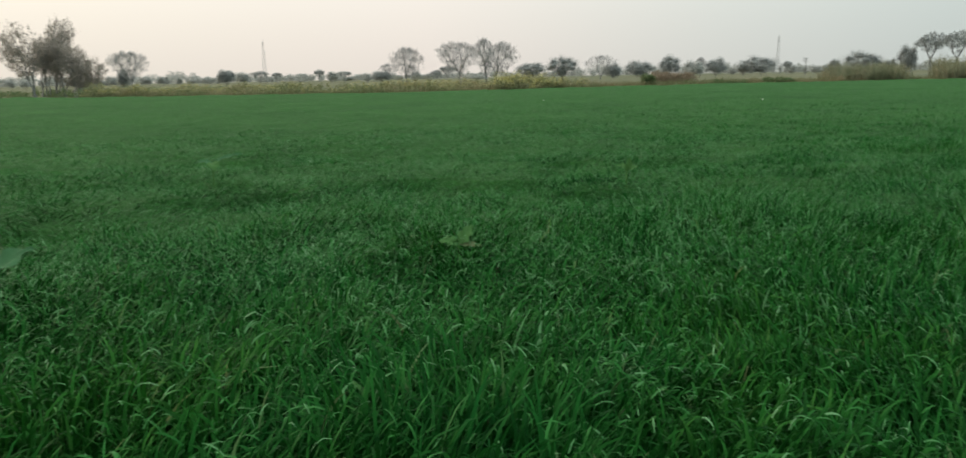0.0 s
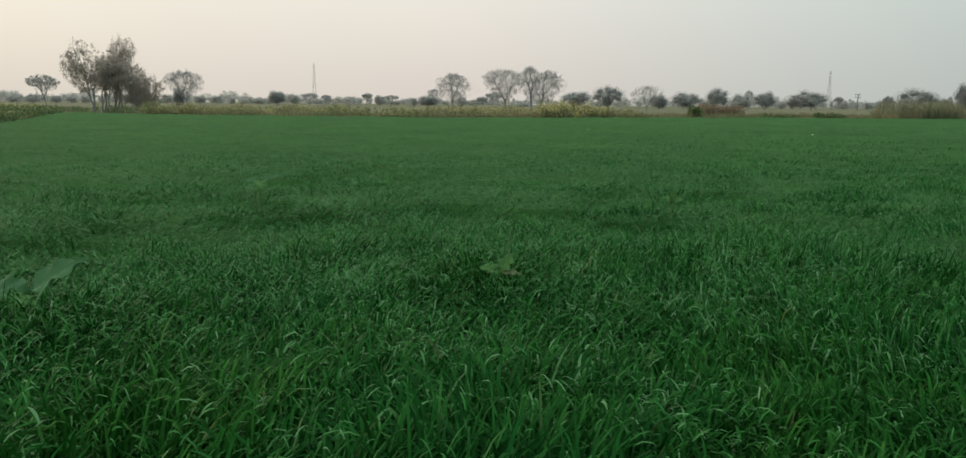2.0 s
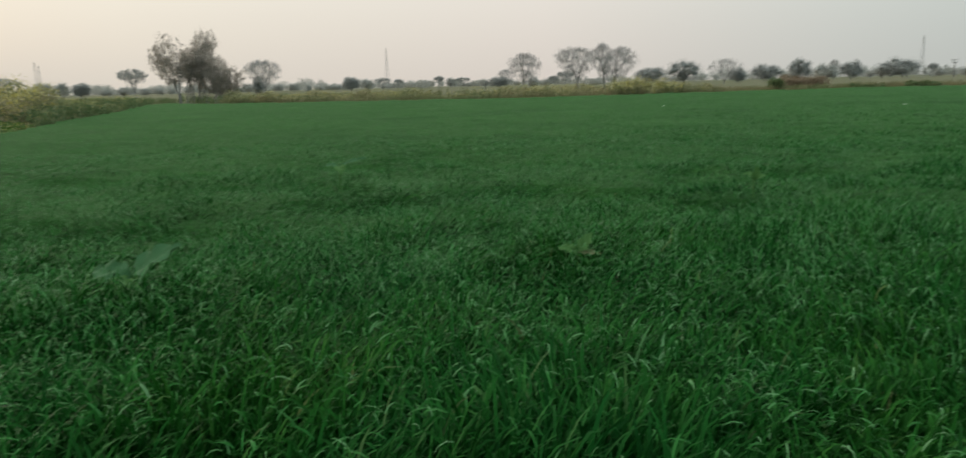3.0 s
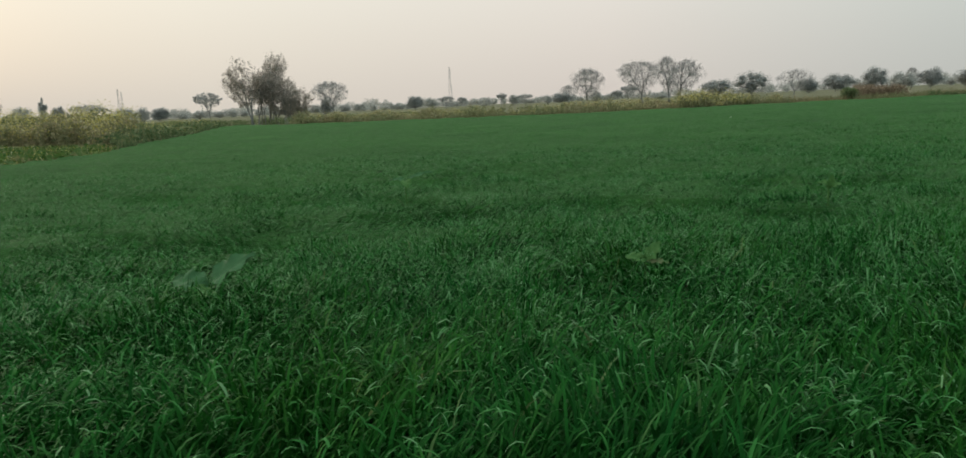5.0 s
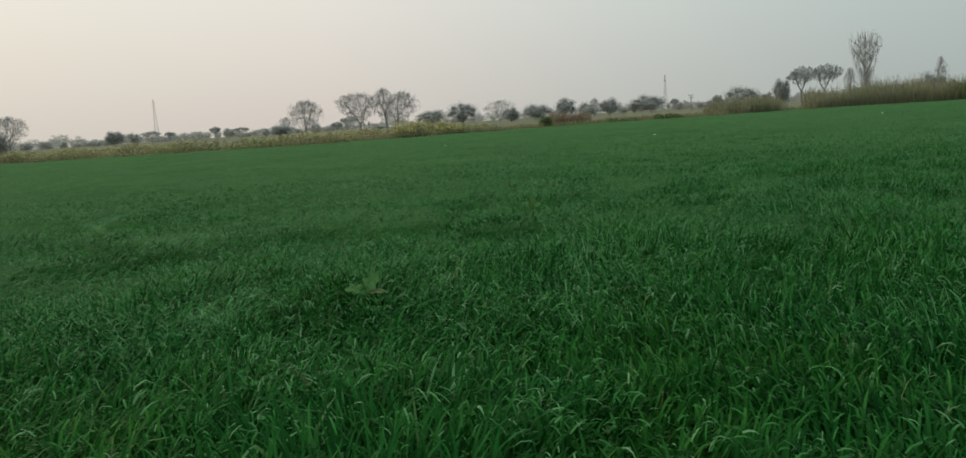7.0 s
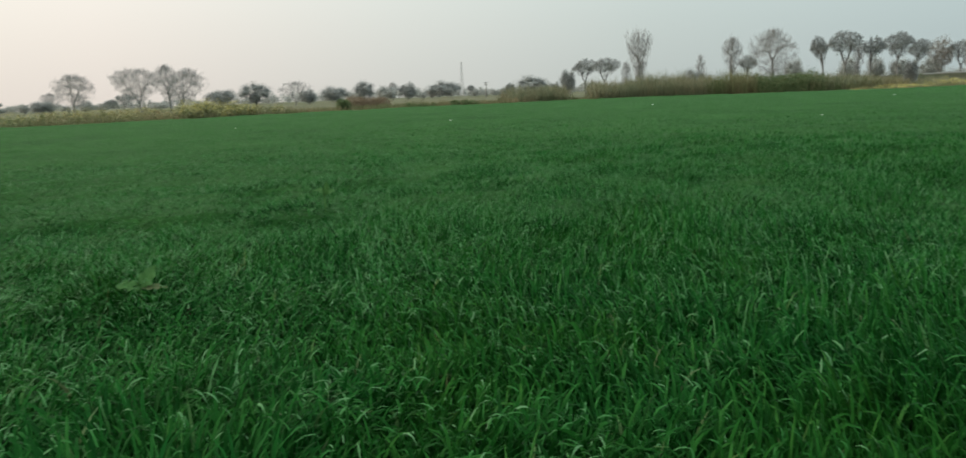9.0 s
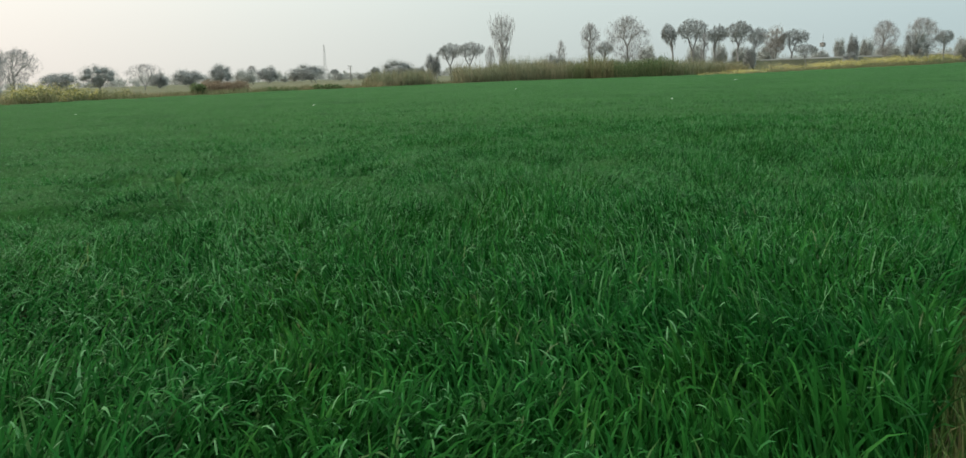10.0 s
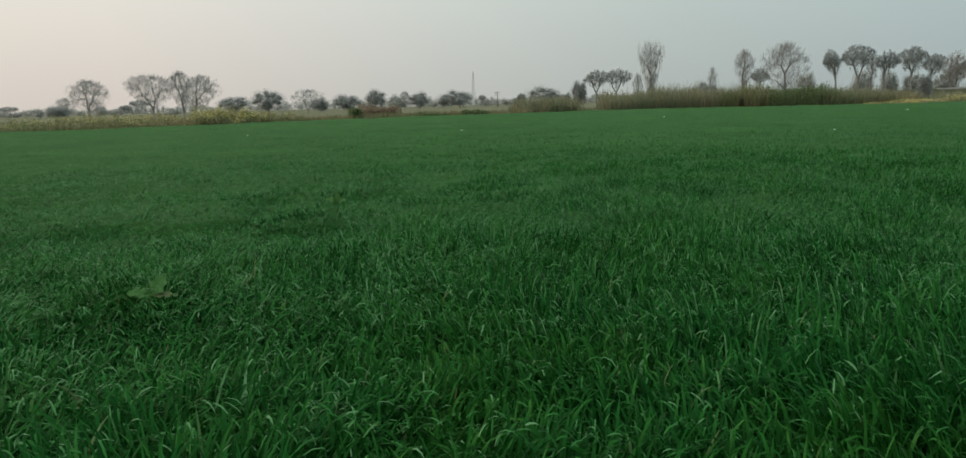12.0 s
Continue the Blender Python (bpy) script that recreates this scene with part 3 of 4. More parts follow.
def spread_tips(kind, n, w, h, foot, rng):
    """Where the twigs of a crown end, relative to the tree's foot."""
    if kind in SHAPE:
        a, u = rng.uniform(0, 2 * np.pi, n), rng.random(n) ** (0.62 if kind != "poplar" else 0.75)
        ph = rng.uniform(0, 6.28, 4)
        lobes = 1 + 0.10 * np.sin(2 * a + ph[0]) + 0.09 * np.sin(5 * a + 5 * u + ph[1]) + 0.06 * np.sin(9 * a + ph[2])
        q = rng.random(n) ** (0.45 if kind != "poplar" else 0.5) * np.interp(u, *SHAPE[kind]) * lobes
        top = 1 - 0.07 * (1 + np.sin(4 * a + ph[3])) * rng.random(n)
        p = np.stack([np.cos(a) * q * w * 0.54, np.sin(a) * q * w * 0.54, h * (foot + (1.0 - foot) * u * top)], 1)
        if kind == "poplar":
            p[:, 2] -= 0.09 * h * (0.5 + 0.5 * np.sin(a * 4 + 1)) * u * q
        return p
    if kind == "umbrella":
        # boughs fan out from the fork under a broad, gently domed and lobed top
        a, q = rng.uniform(0, 2 * np.pi, n), np.sqrt(rng.random(n))
        ph = rng.uniform(0, 6.28, 3)
        lobes = 1 + 0.10 * np.sin(2 * a + ph[0]) + 0.07 * np.sin(5 * a + ph[1])
        top = 1.0 - (0.20 + 0.06 * np.sin(3 * a + ph[2])) * q ** 2.2
        under = foot + (0.74 - foot) * q ** 1.2
        z = top - (top - under) * rng.random(n) ** 1.5
        return np.stack([np.cos(a) * q * lobes * w * 0.50, np.sin(a) * q * lobes * w * 0.50, h * z], 1)
    d = unit(rng, n)
    bulge = knobs(rng, 12, 0.09, 0.30)(d)
    mid, half = h * (1 + foot) / 2, h * (1 - foot) / 2
    p = d * (rng.random(n) ** 0.4 * bulge)[:, None] * [w / 2, w / 2, half]
    return p * [w / 2, w / 2, half] / np.percentile(np.abs(p), 97, 0) * [0.92, 0.92, 0.84] + [0, 0, mid]


def branches(tips, foot, radius, rng, steep=0.42):
    """Limbs that fork again and again towards the tips: ends and radii."""
    segs = []

    def fork(p, idx, r):
        n = len(idx)
        pts = tips[idx]
        if n == 1:
            segs.append((p, pts[0], r, radius * 0.05))
            return
        mean = pts.mean(0)
        far = pts[np.argmax(((pts - mean) ** 2).sum(1))]
        other = pts[np.argmax(((pts - far) ** 2).sum(1))]
        first = ((pts - far) ** 2).sum(1) <= ((pts - other) ** 2).sum(1)
        if first.all() or not first.any():
            first = np.arange(n) < n // 2
        for sel in (first, ~first):
            c = pts[sel].mean(0)
            m = int(sel.sum())
            q = p + (c - p) * rng.uniform(steep - 0.1, steep + 0.12)
            q = q + rng.normal(0, 0.05, 3) * np.linalg.norm(c - p)
            q[2] = max(q[2], 0.02)
            rq = max(r * (m / n) ** 0.46, radius * 0.06)
            segs.append((p, q, r, rq))
            fork(q, idx[sel], rq)

    fork(foot, np.arange(len(tips)), radius)
    return segs


def leafy_mass(kind, w, h, foot, size, count, rng):
    """A closed crown of several overlapping leafy boughs: uneven inner bodies with small leaf sprays all over them."""
    k = {"dome": 12, "dense": 12, "low": 10, "cypress": 8}[kind]
    a, u = np.arange(k) * 2.4 + rng.uniform(0, 6.28), (np.arange(k) + rng.uniform(0.2, 0.8, k)) / k
    tall = h * (1 - foot)
    if kind == "cypress":
        body = np.array([w * 0.34, w * 0.34, h * 0.42])
        r = w * np.interp(u, [0, 0.3, 1], [0.30, 0.34, 0.08])
        c = np.stack([np.cos(a) * w * 0.14, np.sin(a) * w * 0.14, h * (0.10 + 0.78 * u)], 1)
        half = np.stack([r, r, np.full(k, h * 0.12)], 1)
        mid = h * 0.45
    else:
        # a main body with boughs standing out of it all round, its underside cut off level
        body = np.array([w * 0.43, w * 0.43, tall * (0.62 if kind == "dome" else 0.45)])
        mid = h * foot + tall * (0.22 if kind == "dome" else 0.45)
        if kind == "low":
            body *= rng.uniform([0.7, 0.7, 0.8], 1.0)
        up = np.interp(u, [0, 1], [0.0 if kind == "dome" else -0.75, 0.95])
        ring = np.sqrt(1 - up ** 2)
        r = w * rng.uniform(0.17, 0.27, k)
        high = tall * rng.uniform(0.20, 0.30, k)
        c = np.stack([np.cos(a) * ring * body[0] * 0.72, np.sin(a) * ring * body[1] * 0.72, mid + up * body[2] * rng.uniform(0.65, 0.85, k)], 1)
        half = np.stack([r, r, high], 1)
    wide, top = (np.abs(c[:, 0]) + half[:, 0] * 0.68).max(), (c[:, 2] + half[:, 2] * 0.85).max()
    c[:, :2] *= 0.5 * w / wide
    half[:, :2] *= 0.5 * w / wide
    c[:, 2] += 0.8 * (h - top)
    c, half = np.concatenate([[[0, 0, mid]], c]), np.concatenate([[body], half])
    u, a = np.meshgrid(np.linspace(0.04, np.pi - 0.04, 8), np.linspace(0, 2 * np.pi, 13)[:-1], indexing="ij")
    ball = np.stack([np.sin(u) * np.cos(a), np.sin(u) * np.sin(a), np.cos(u)], 2).reshape(-1, 3)
    b, e = np.arange(7)[:, None] * 12, np.arange(12)
    quad = np.stack([b + e, b + 12 + e, b + 12 + (e + 1) % 12, b + (e + 1) % 12], 2).reshape(-1, 4)
    pieces, spots = [], []
    share = half[:, 0] * half[:, 2]
    for m, s, n in zip(c, half, (count * share / share.sum()).astype(int)):
        bulge = knobs(rng, 14, 0.10, 0.20)
        core = m + s * ball * (bulge(ball) * rng.uniform(0.30, 0.45, len(ball)))[:, None]
        core[:, 2] = np.maximum(core[:, 2], h * foot + rng.uniform(0.03, 0.06, len(core)) * h)
        pieces.append((core, quad))
        d = unit(rng, n)
        spots.append(m + s * d * (bulge(d) * (1.04 - 0.7 * rng.random(n) ** 1.1))[:, None])
    spot = np.concatenate(spots)
    low = spot[:, 2] < h * foot
    spot[low, 2] = h * foot + rng.random(low.sum()) * 0.12 * h + 0.03
    return pieces + [flakes(spot, size, rng, 0.3, 0.65)]


serial = [0]


def plant_tree(kind, x, y, w, h, lean=0.0, foot=None):
    """lean: how far the crown hangs over to one side of the foot."""
    usual, n, cover, leaf, thick = HABIT[kind]
    foot = usual if foot is None else foot
    serial[0] += 1
    rng = np.random.default_rng(100 + serial[0])
    far = math.hypot(x, y)
    name = {"thicket": "shrub", "low": "distant_tree"}.get(kind, "tree")
    thing = tagged(empty(name, x, y), LABEL[kind], "shrub" if kind == "thicket" else "tree", "trees on the horizon")
    aside = np.array([y, -x, 0.0]) / far * lean
    hang = lambda p: p + aside * np.clip(p[:, 2:] / h, 0, 1)
    radius = thick * h
    if kind in SHAPE:
        n = int(n * min(1.0, max(0.25, w / 8)) * (0.6 if far > 250 else 1))
    closed = kind in ("dome", "dense", "low", "cypress")
    if closed:
        d = unit(rng, n)
        tips = np.stack([d[:, 0] * w * 0.36, d[:, 1] * w * 0.36, h * (foot + 0.12 + (0.62 - 0.6 * foot) * rng.random(n))], 1)
    else:
        tips = hang(spread_tips(kind, n, w, h, foot, rng))
    stems, wide = {"thicket": (7, 0.36), "airy": (2, 0.10), "dome": (4, 0.20)}.get(kind, (1, 0.0))
    segs = []
    order = np.argsort(np.arctan2(tips[:, 1], tips[:, 0])) if stems > 1 else np.arange(n)
    for i in range(stems):
        root = np.array([rng.uniform(-wide, wide) * w, rng.uniform(-wide, wide) * w, -0.1])
        crotch = root * [0.8, 0.8, 0] + [rng.normal(0, 0.02) * h, rng.normal(0, 0.02) * h, h * foot * 0.85 + 0.05] + aside * foot * 0.8
        knee = (root + crotch) / 2 + rng.normal(0, 0.012, 3) * h
        r = radius if stems == 1 else radius * 0.75
        segs += [(root, knee, r * 1.25, r), (knee, crotch, r, r * 0.92)]
        segs += branches(tips[order][i * n // stems:(i + 1) * n // stems], crotch, r * 0.85, rng, 0.30 if kind == "poplar" else 0.40)
    p0, p1, r0, r1 = (np.array(c) for c in zip(*segs))
    stout = r0 > radius * 0.3
    pieces = [tubes(p0[stout], p1[stout], r0[stout], r1[stout], 6)]
    if not stout.all():
        pieces.append(tubes(p0[~stout], p1[~stout], r0[~stout], r1[~stout], 3))
    v, f = joined(pieces)
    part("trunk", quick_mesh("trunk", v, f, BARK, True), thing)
    pieces = []
    if not closed:
        # fine end twigs, as a veil round the limbs
        k = {"bare": 7, "bare_flat": 7, "poplar": 8, "umbrella": 6, "airy": 4, "thicket": 4}[kind]
        i = np.repeat(np.arange(n), k)
        steep = kind == "poplar"
        out = tips[i] - [0, 0, h * foot]
        out = out / np.maximum(np.linalg.norm(out, axis=1, keepdims=True), 0.01)
        way = out * (0.2 if steep else 0.8) + rng.normal(0, 0.18 if steep else 0.45, (len(i), 3)) + [0, 0, 1.0 if steep else 0.15]
        way /= np.linalg.norm(way, axis=1, keepdims=True)
        start = tips[i] - way * rng.uniform(0.02, 0.09, (len(i), 1)) * h
        end = start + way * rng.uniform(0.05, 0.13, (len(i), 1)) * h
        thin = np.full(len(i), 0.00004 * far + 0.001)
        across = np.cross(way, rng.normal(size=way.shape))
        across *= (thin / np.linalg.norm(across, axis=1))[:, None] * 1.1
        v = np.stack([start - across, start + across, end], 1).reshape(-1, 3)
        pieces.append((v, np.arange(len(v)).reshape(-1, 3)))
    size = max(0.13, 0.00075 * far)
    if closed:
        # distant trees get fewer sprays; sky showing through imitates haze
        count = int(min(11000, (2.4 if kind == "low" else 6.5) * w * h / (0.33 * size * size)))
        for v, f in leafy_mass(kind, w, h, foot, size, count, rng):
            pieces.append((hang(v), f))
    elif cover:
        # enough small leaf sprays to hide the sky cover times over
        count = cover * 2 * 0.75 * w * h * (1 - foot) / (0.33 * size * size)
        if count > 12000:
            size, count = size * math.sqrt(count / 12000), 12000
        i = rng.integers(0, n, int(count))
        loose = {"umbrella": 0.035, "airy": 0.07, "thicket": 0.11}[kind]
        spot = tips[i] + unit(rng, len(i)) * rng.random((len(i), 1)) * [loose * w + 0.05, loose * w + 0.05, loose * 0.7 * h]
        spot[:, 2] = np.maximum(spot[:, 2], 0.06)
        pieces.append(flakes(spot, size, rng, 0.3, 0.65))
    v, f = joined(pieces)
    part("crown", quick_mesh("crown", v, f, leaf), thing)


plant_tree("umbrella", -84.5, 149.8, 5.8, 6.5, -0.6)
plant_tree("airy", -42.5, 85.0, 4.4, 7.8, -1.5, foot=0.26)
plant_tree("airy", -42.3, 88.4, 2.9, 8.8, 1.5, foot=0.48)
plant_tree("airy", -42.6, 87.2, 2.5, 6.9, 0.5, foot=0.4)
plant_tree("thicket", -41.5, 86.6, 3.9, 6.6, 0.4, foot=0.33)
plant_tree("thicket", -39.7, 86.3, 3.9, 5.7, 0.9, foot=0.22)
plant_tree("thicket", -39.0, 88.8, 3.6, 4.5, 0.7, foot=0.1)
plant_tree("bare_flat", -64.2, 169.2, 8.9, 8.3, -0.7)
plant_tree("dense", -69.1, 177.0, 2.8, 5.1)
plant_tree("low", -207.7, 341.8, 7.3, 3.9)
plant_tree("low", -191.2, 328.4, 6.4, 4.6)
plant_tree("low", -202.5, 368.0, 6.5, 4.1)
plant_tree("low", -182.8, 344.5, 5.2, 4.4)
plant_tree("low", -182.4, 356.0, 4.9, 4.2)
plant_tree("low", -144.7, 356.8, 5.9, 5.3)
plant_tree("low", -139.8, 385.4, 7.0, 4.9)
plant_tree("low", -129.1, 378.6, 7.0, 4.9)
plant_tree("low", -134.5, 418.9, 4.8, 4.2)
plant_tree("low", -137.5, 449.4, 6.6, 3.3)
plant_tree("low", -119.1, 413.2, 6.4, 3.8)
plant_tree("dense", -90.3, 344.4, 8.6, 7.0)
plant_tree("low", -87.1, 361.7, 6.6, 6.1)
plant_tree("umbrella", -75.0, 341.9, 8.1, 5.8)
plant_tree("umbrella", -81.5, 412.0, 4.9, 5.7)
plant_tree("low", -79.3, 473.4, 5.3, 2.1)
plant_tree("umbrella", -46.9, 326.7, 4.5, 5.8)
plant_tree("low", -44.3, 347.2, 5.6, 5.5)
plant_tree("umbrella", -37.7, 337.9, 7.1, 5.1)
plant_tree("low", -29.5, 358.8, 4.6, 4.5)
plant_tree("dense", -20.3, 321.4, 9.1, 4.9)
plant_tree("bare", -18.1, 329.5, 7.7, 7.9)
plant_tree("bare", -5.6, 187.9, 8.7, 9.0)
plant_tree("low", -4.9, 260.0, 4.6, 4.2)
plant_tree("low", -0.1, 340.0, 5.0, 4.0)
plant_tree("umbrella", 1.7, 212.0, 2.9, 3.6)
plant_tree("umbrella", 4.8, 219.9, 5.0, 4.9, 0.5)
plant_tree("bare_flat", 7.0, 170.9, 10.1, 9.3, -1.1)
plant_tree("low", 20.0, 329.4, 9.6, 2.5)
plant_tree("bare", 13.0, 176.5, 5.3, 10.3, -0.6, foot=0.16)
plant_tree("bare", 15.7, 181.3, 7.7, 9.6, 1.7)
plant_tree("dome", 33.2, 250.8, 11.1, 6.3)
plant_tree("dome", 40.7, 235.5, 11.3, 8.2, 0.4)
plant_tree("bare", 56.9, 252.7, 10.4, 8.0, 0.4)
plant_tree("dense", 73.8, 305.2, 7.2, 6.2)
plant_tree("dome", 90.3, 325.7, 14.8, 7.8, foot=0.12)
plant_tree("dense", 96.1, 301.0, 9.1, 9.0)
plant_tree("low", 123.1, 351.1, 11.3, 7.7)
plant_tree("bare", 129.0, 357.4, 5.5, 8.9)
plant_tree("dense", 117.6, 308.3, 9.8, 7.9)
plant_tree("low", 150.0, 370.8, 5.0, 4.1)
plant_tree("dome", 138.9, 315.8, 17.9, 8.8, foot=0.14)
plant_tree("low", 135.6, 322.7, 7.5, 5.6)
plant_tree("umbrella", 168.9, 351.5, 4.4, 6.2)
plant_tree("low", 175.3, 359.5, 4.7, 4.9)
plant_tree("low", 188.9, 363.9, 2.9, 4.3)
plant_tree("low", 190.9, 357.2, 4.4, 4.8)
plant_tree("dense", 143.8, 263.3, 4.1, 5.6)
plant_tree("dome", 91.1, 155.2, 9.3, 5.9, -0.5, foot=0.1)
plant_tree("dense", 92.7, 148.4, 2.7, 3.8)
plant_tree("airy", -102.1, 109.9, 4.1, 7.2, 0.4)
plant_tree("cypress", -204.8, 245.9, 4.1, 11.2)
plant_tree("dome", -207.4, 256.7, 5.6, 8.3)
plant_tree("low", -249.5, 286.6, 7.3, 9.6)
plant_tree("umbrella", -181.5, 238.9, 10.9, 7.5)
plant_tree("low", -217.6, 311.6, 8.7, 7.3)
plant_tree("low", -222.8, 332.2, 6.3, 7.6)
plant_tree("dense", -178.4, 277.6, 6.9, 6.0)
plant_tree("dense", 95.3, 146.8, 3.8, 6.6)
plant_tree("umbrella", 98.0, 143.8, 5.4, 8.5, foot=0.46)
plant_tree("umbrella", 95.2, 132.3, 5.4, 8.2, 0.2, foot=0.46)
plant_tree("bare", 101.8, 133.7, 2.6, 7.3)
plant_tree("poplar", 96.7, 122.4, 5.5, 13.2, -0.6)
plant_tree("dome", 108.6, 120.2, 5.7, 5.6, foot=0.1)
plant_tree("bare", 175.8, 191.6, 3.1, 11.6)
plant_tree("bare", 118.2, 119.4, 3.9, 11.4, foot=0.3)
plant_tree("umbrella", 137.6, 134.0, 4.4, 8.3, foot=0.46)
plant_tree("bare", 116.4, 106.8, 8.0, 11.8, -0.4, foot=0.14)
plant_tree("low", 154.3, 135.0, 4.6, 7.8)
plant_tree("umbrella", 131.8, 107.3, 3.5, 10.6, -2.0, foot=0.46)
plant_tree("umbrella", 137.0, 107.3, 6.3, 11.7, -0.2, foot=0.46)
plant_tree("bare", 143.3, 109.0, 2.3, 9.2)
plant_tree("umbrella", 142.9, 106.2, 4.3, 10.4, 1.1, foot=0.46)
plant_tree("umbrella", 139.3, 97.4, 5.4, 10.5, 0.4, foot=0.46)
plant_tree("dense", 119.3, 80.7, 2.4, 4.7)
plant_tree("low", 158.1, 122.5, 5.2, 7.5)
plant_tree("low", 165.5, 121.0, 4.9, 7.4)
plant_tree("low", 168.3, 117.1, 4.8, 6.8)
plant_tree("umbrella", 154.4, 103.8, 4.1, 9.6, 1.2, foot=0.46)
plant_tree("airy", 151.9, 96.6, 4.5, 9.4)
plant_tree("umbrella", 153.6, 93.8, 5.6, 8.7, 0.7, foot=0.46)
plant_tree("umbrella", 146.7, 85.9, 4.9, 5.2, -0.5, foot=0.46)
plant_tree("low", 180.3, 117.1, 5.2, 6.9)
plant_tree("low", 182.6, 103.7, 5.4, 4.7)
plant_tree("low", 179.5, 97.0, 3.6, 7.3)
plant_tree("dense", 148.9, 77.8, 2.5, 7.0)
plant_tree("low", 187.5, 94.6, 3.5, 7.4)
plant_tree("bare", 162.2, 78.0, 5.6, 9.5, -0.2, foot=0.2)
plant_tree("dense", 159.1, 70.5, 5.1, 7.7)
plant_tree("bare", 165.4, 70.9, 6.4, 9.7, -1.4)
plant_tree("low", 185.2, 87.9, 6.4, 5.4)
plant_tree("umbrella", 177.6, 73.0, 3.6, 7.4, foot=0.46)
plant_tree("low", 195.7, 76.2, 4.8, 6.4)
plant_tree("dense", 132.7, 69.8, 2.5, 3.1)


# ---- far woods ----
def far_woods(label, az0, az1, count, tall, seed, radius):
    rng = np.random.default_rng(seed)
    a = np.radians(rng.uniform(az0, az1, count))
    r = radius * rng.uniform(0.85, 1.2, count)
    h = tall * (0.45 + 0.8 * smooth_noise(np.degrees(a) * 10, r * 0.02, 9.0, seed)) * rng.uniform(0.7, 1.15, count)
    w = h * rng.uniform(0.5, 0.9, count)
    i = np.repeat(np.arange(count), 200)
    d = rng.normal(size=(len(i), 3))
    d /= np.linalg.norm(d, axis=1, keepdims=True)
    d *= rng.random((len(i), 1)) ** 0.5
    spot = np.stack([r[i] * np.sin(a[i]) + d[:, 0] * w[i] * 0.6, r[i] * np.cos(a[i]) + d[:, 1] * w[i] * 0.6, np.maximum(h[i] * (0.52 + 0.48 * d[:, 2]), 0.1)], 1)
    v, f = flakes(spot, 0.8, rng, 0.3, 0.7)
    tagged(new("far_woods", quick_mesh("far_woods", v, [f], HAZE_PALE)), label, "woods", kind="stuff")


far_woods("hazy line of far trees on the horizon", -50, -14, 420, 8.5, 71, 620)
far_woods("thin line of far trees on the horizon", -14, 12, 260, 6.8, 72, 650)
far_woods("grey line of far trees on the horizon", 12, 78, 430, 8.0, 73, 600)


# ---- masts and poles ----
def lattice_mast(x, y, h, foot, label):
    """Tapering four-legged steel mast with bracing and cross-arms."""
    mast = tagged(empty("lattice_mast", x, y), label, "mast", "steel masts")
    corner = [(-1, -1), (1, -1), (1, 1), (-1, 1)]
    at = lambda c, u: np.array([c[0] * foot * (1 - 0.86 * u) / 2, c[1] * foot * (1 - 0.86 * u) / 2, h * u])
    for c in corner:
        v, f = tubes([at(c, 0)], [at(c, 1)], [0.055], [0.04], 5)
        part("leg", quick_mesh("leg", v, [f], STEEL), mast)
    a, b = [], []
    levels = np.linspace(0, 1, 13)
    for u0, u1 in zip(levels[:-1], levels[1:]):
        for c, d in zip(corner, corner[1:] + corner[:1]):
            a += [at(c, u0), at(d, u0), at(c, u1)]
            b += [at(d, u1), at(c, u1), at(d, u1)]
    v, f = tubes(a, b, np.full(len(a), 0.018), np.full(len(a), 0.018), 4)
    part("bracing", quick_mesh("bracing", v, [f], STEEL), mast)
    for u in (0.84, 0.93):
        v, f = tubes([[-foot * 0.3, 0, h * u]], [[foot * 0.3, 0, h * u]], [0.08], [0.08], 5)
        part("cross_arm", quick_mesh("cross_arm", v, [f], STEEL), mast)


lattice_mast(-108.1, 508.6, 27.3, 2.8, "thin steel lattice mast far off in the haze")
lattice_mast(203.0, 435.0, 21.9, 2.5, "steel lattice mast standing behind the trees")
lattice_mast(-346.2, 490.0, 23.6, 2.4, "tall steel lattice mast of a pair far off")
lattice_mast(-355.9, 507.7, 22.4, 2.4, "shorter steel lattice mast of a pair far off")


def utility_pole(x, y, h):
    pole = tagged(empty("utility_pole", x, y), "slim grey utility pole with two cross-arms", "pole")
    v, f = tubes([[0, 0, -0.2]], [[0, 0, h]], [0.2], [0.14], 8)
    part("shaft", quick_mesh("shaft", v, [f], CONCRETE), pole)
    for u in (0.97, 0.82):
        v, f = tubes([[-1.0, 0.2, h * u]], [[1.0, 0.2, h * u]], [0.10], [0.10], 4)
        part("cross_arm", quick_mesh("cross_arm", v, [f], STEEL), pole)
        for s in (-0.8, 0.0, 0.8):
            v, f = tubes([[s, 0.2, h * u]], [[s, 0.2, h * u + 0.35]], [0.08], [0.05], 6)
            part("insulator", quick_mesh("insulator", v, [f], CONCRETE), pole)


utility_pole(135.4, 267.7, 6.1)


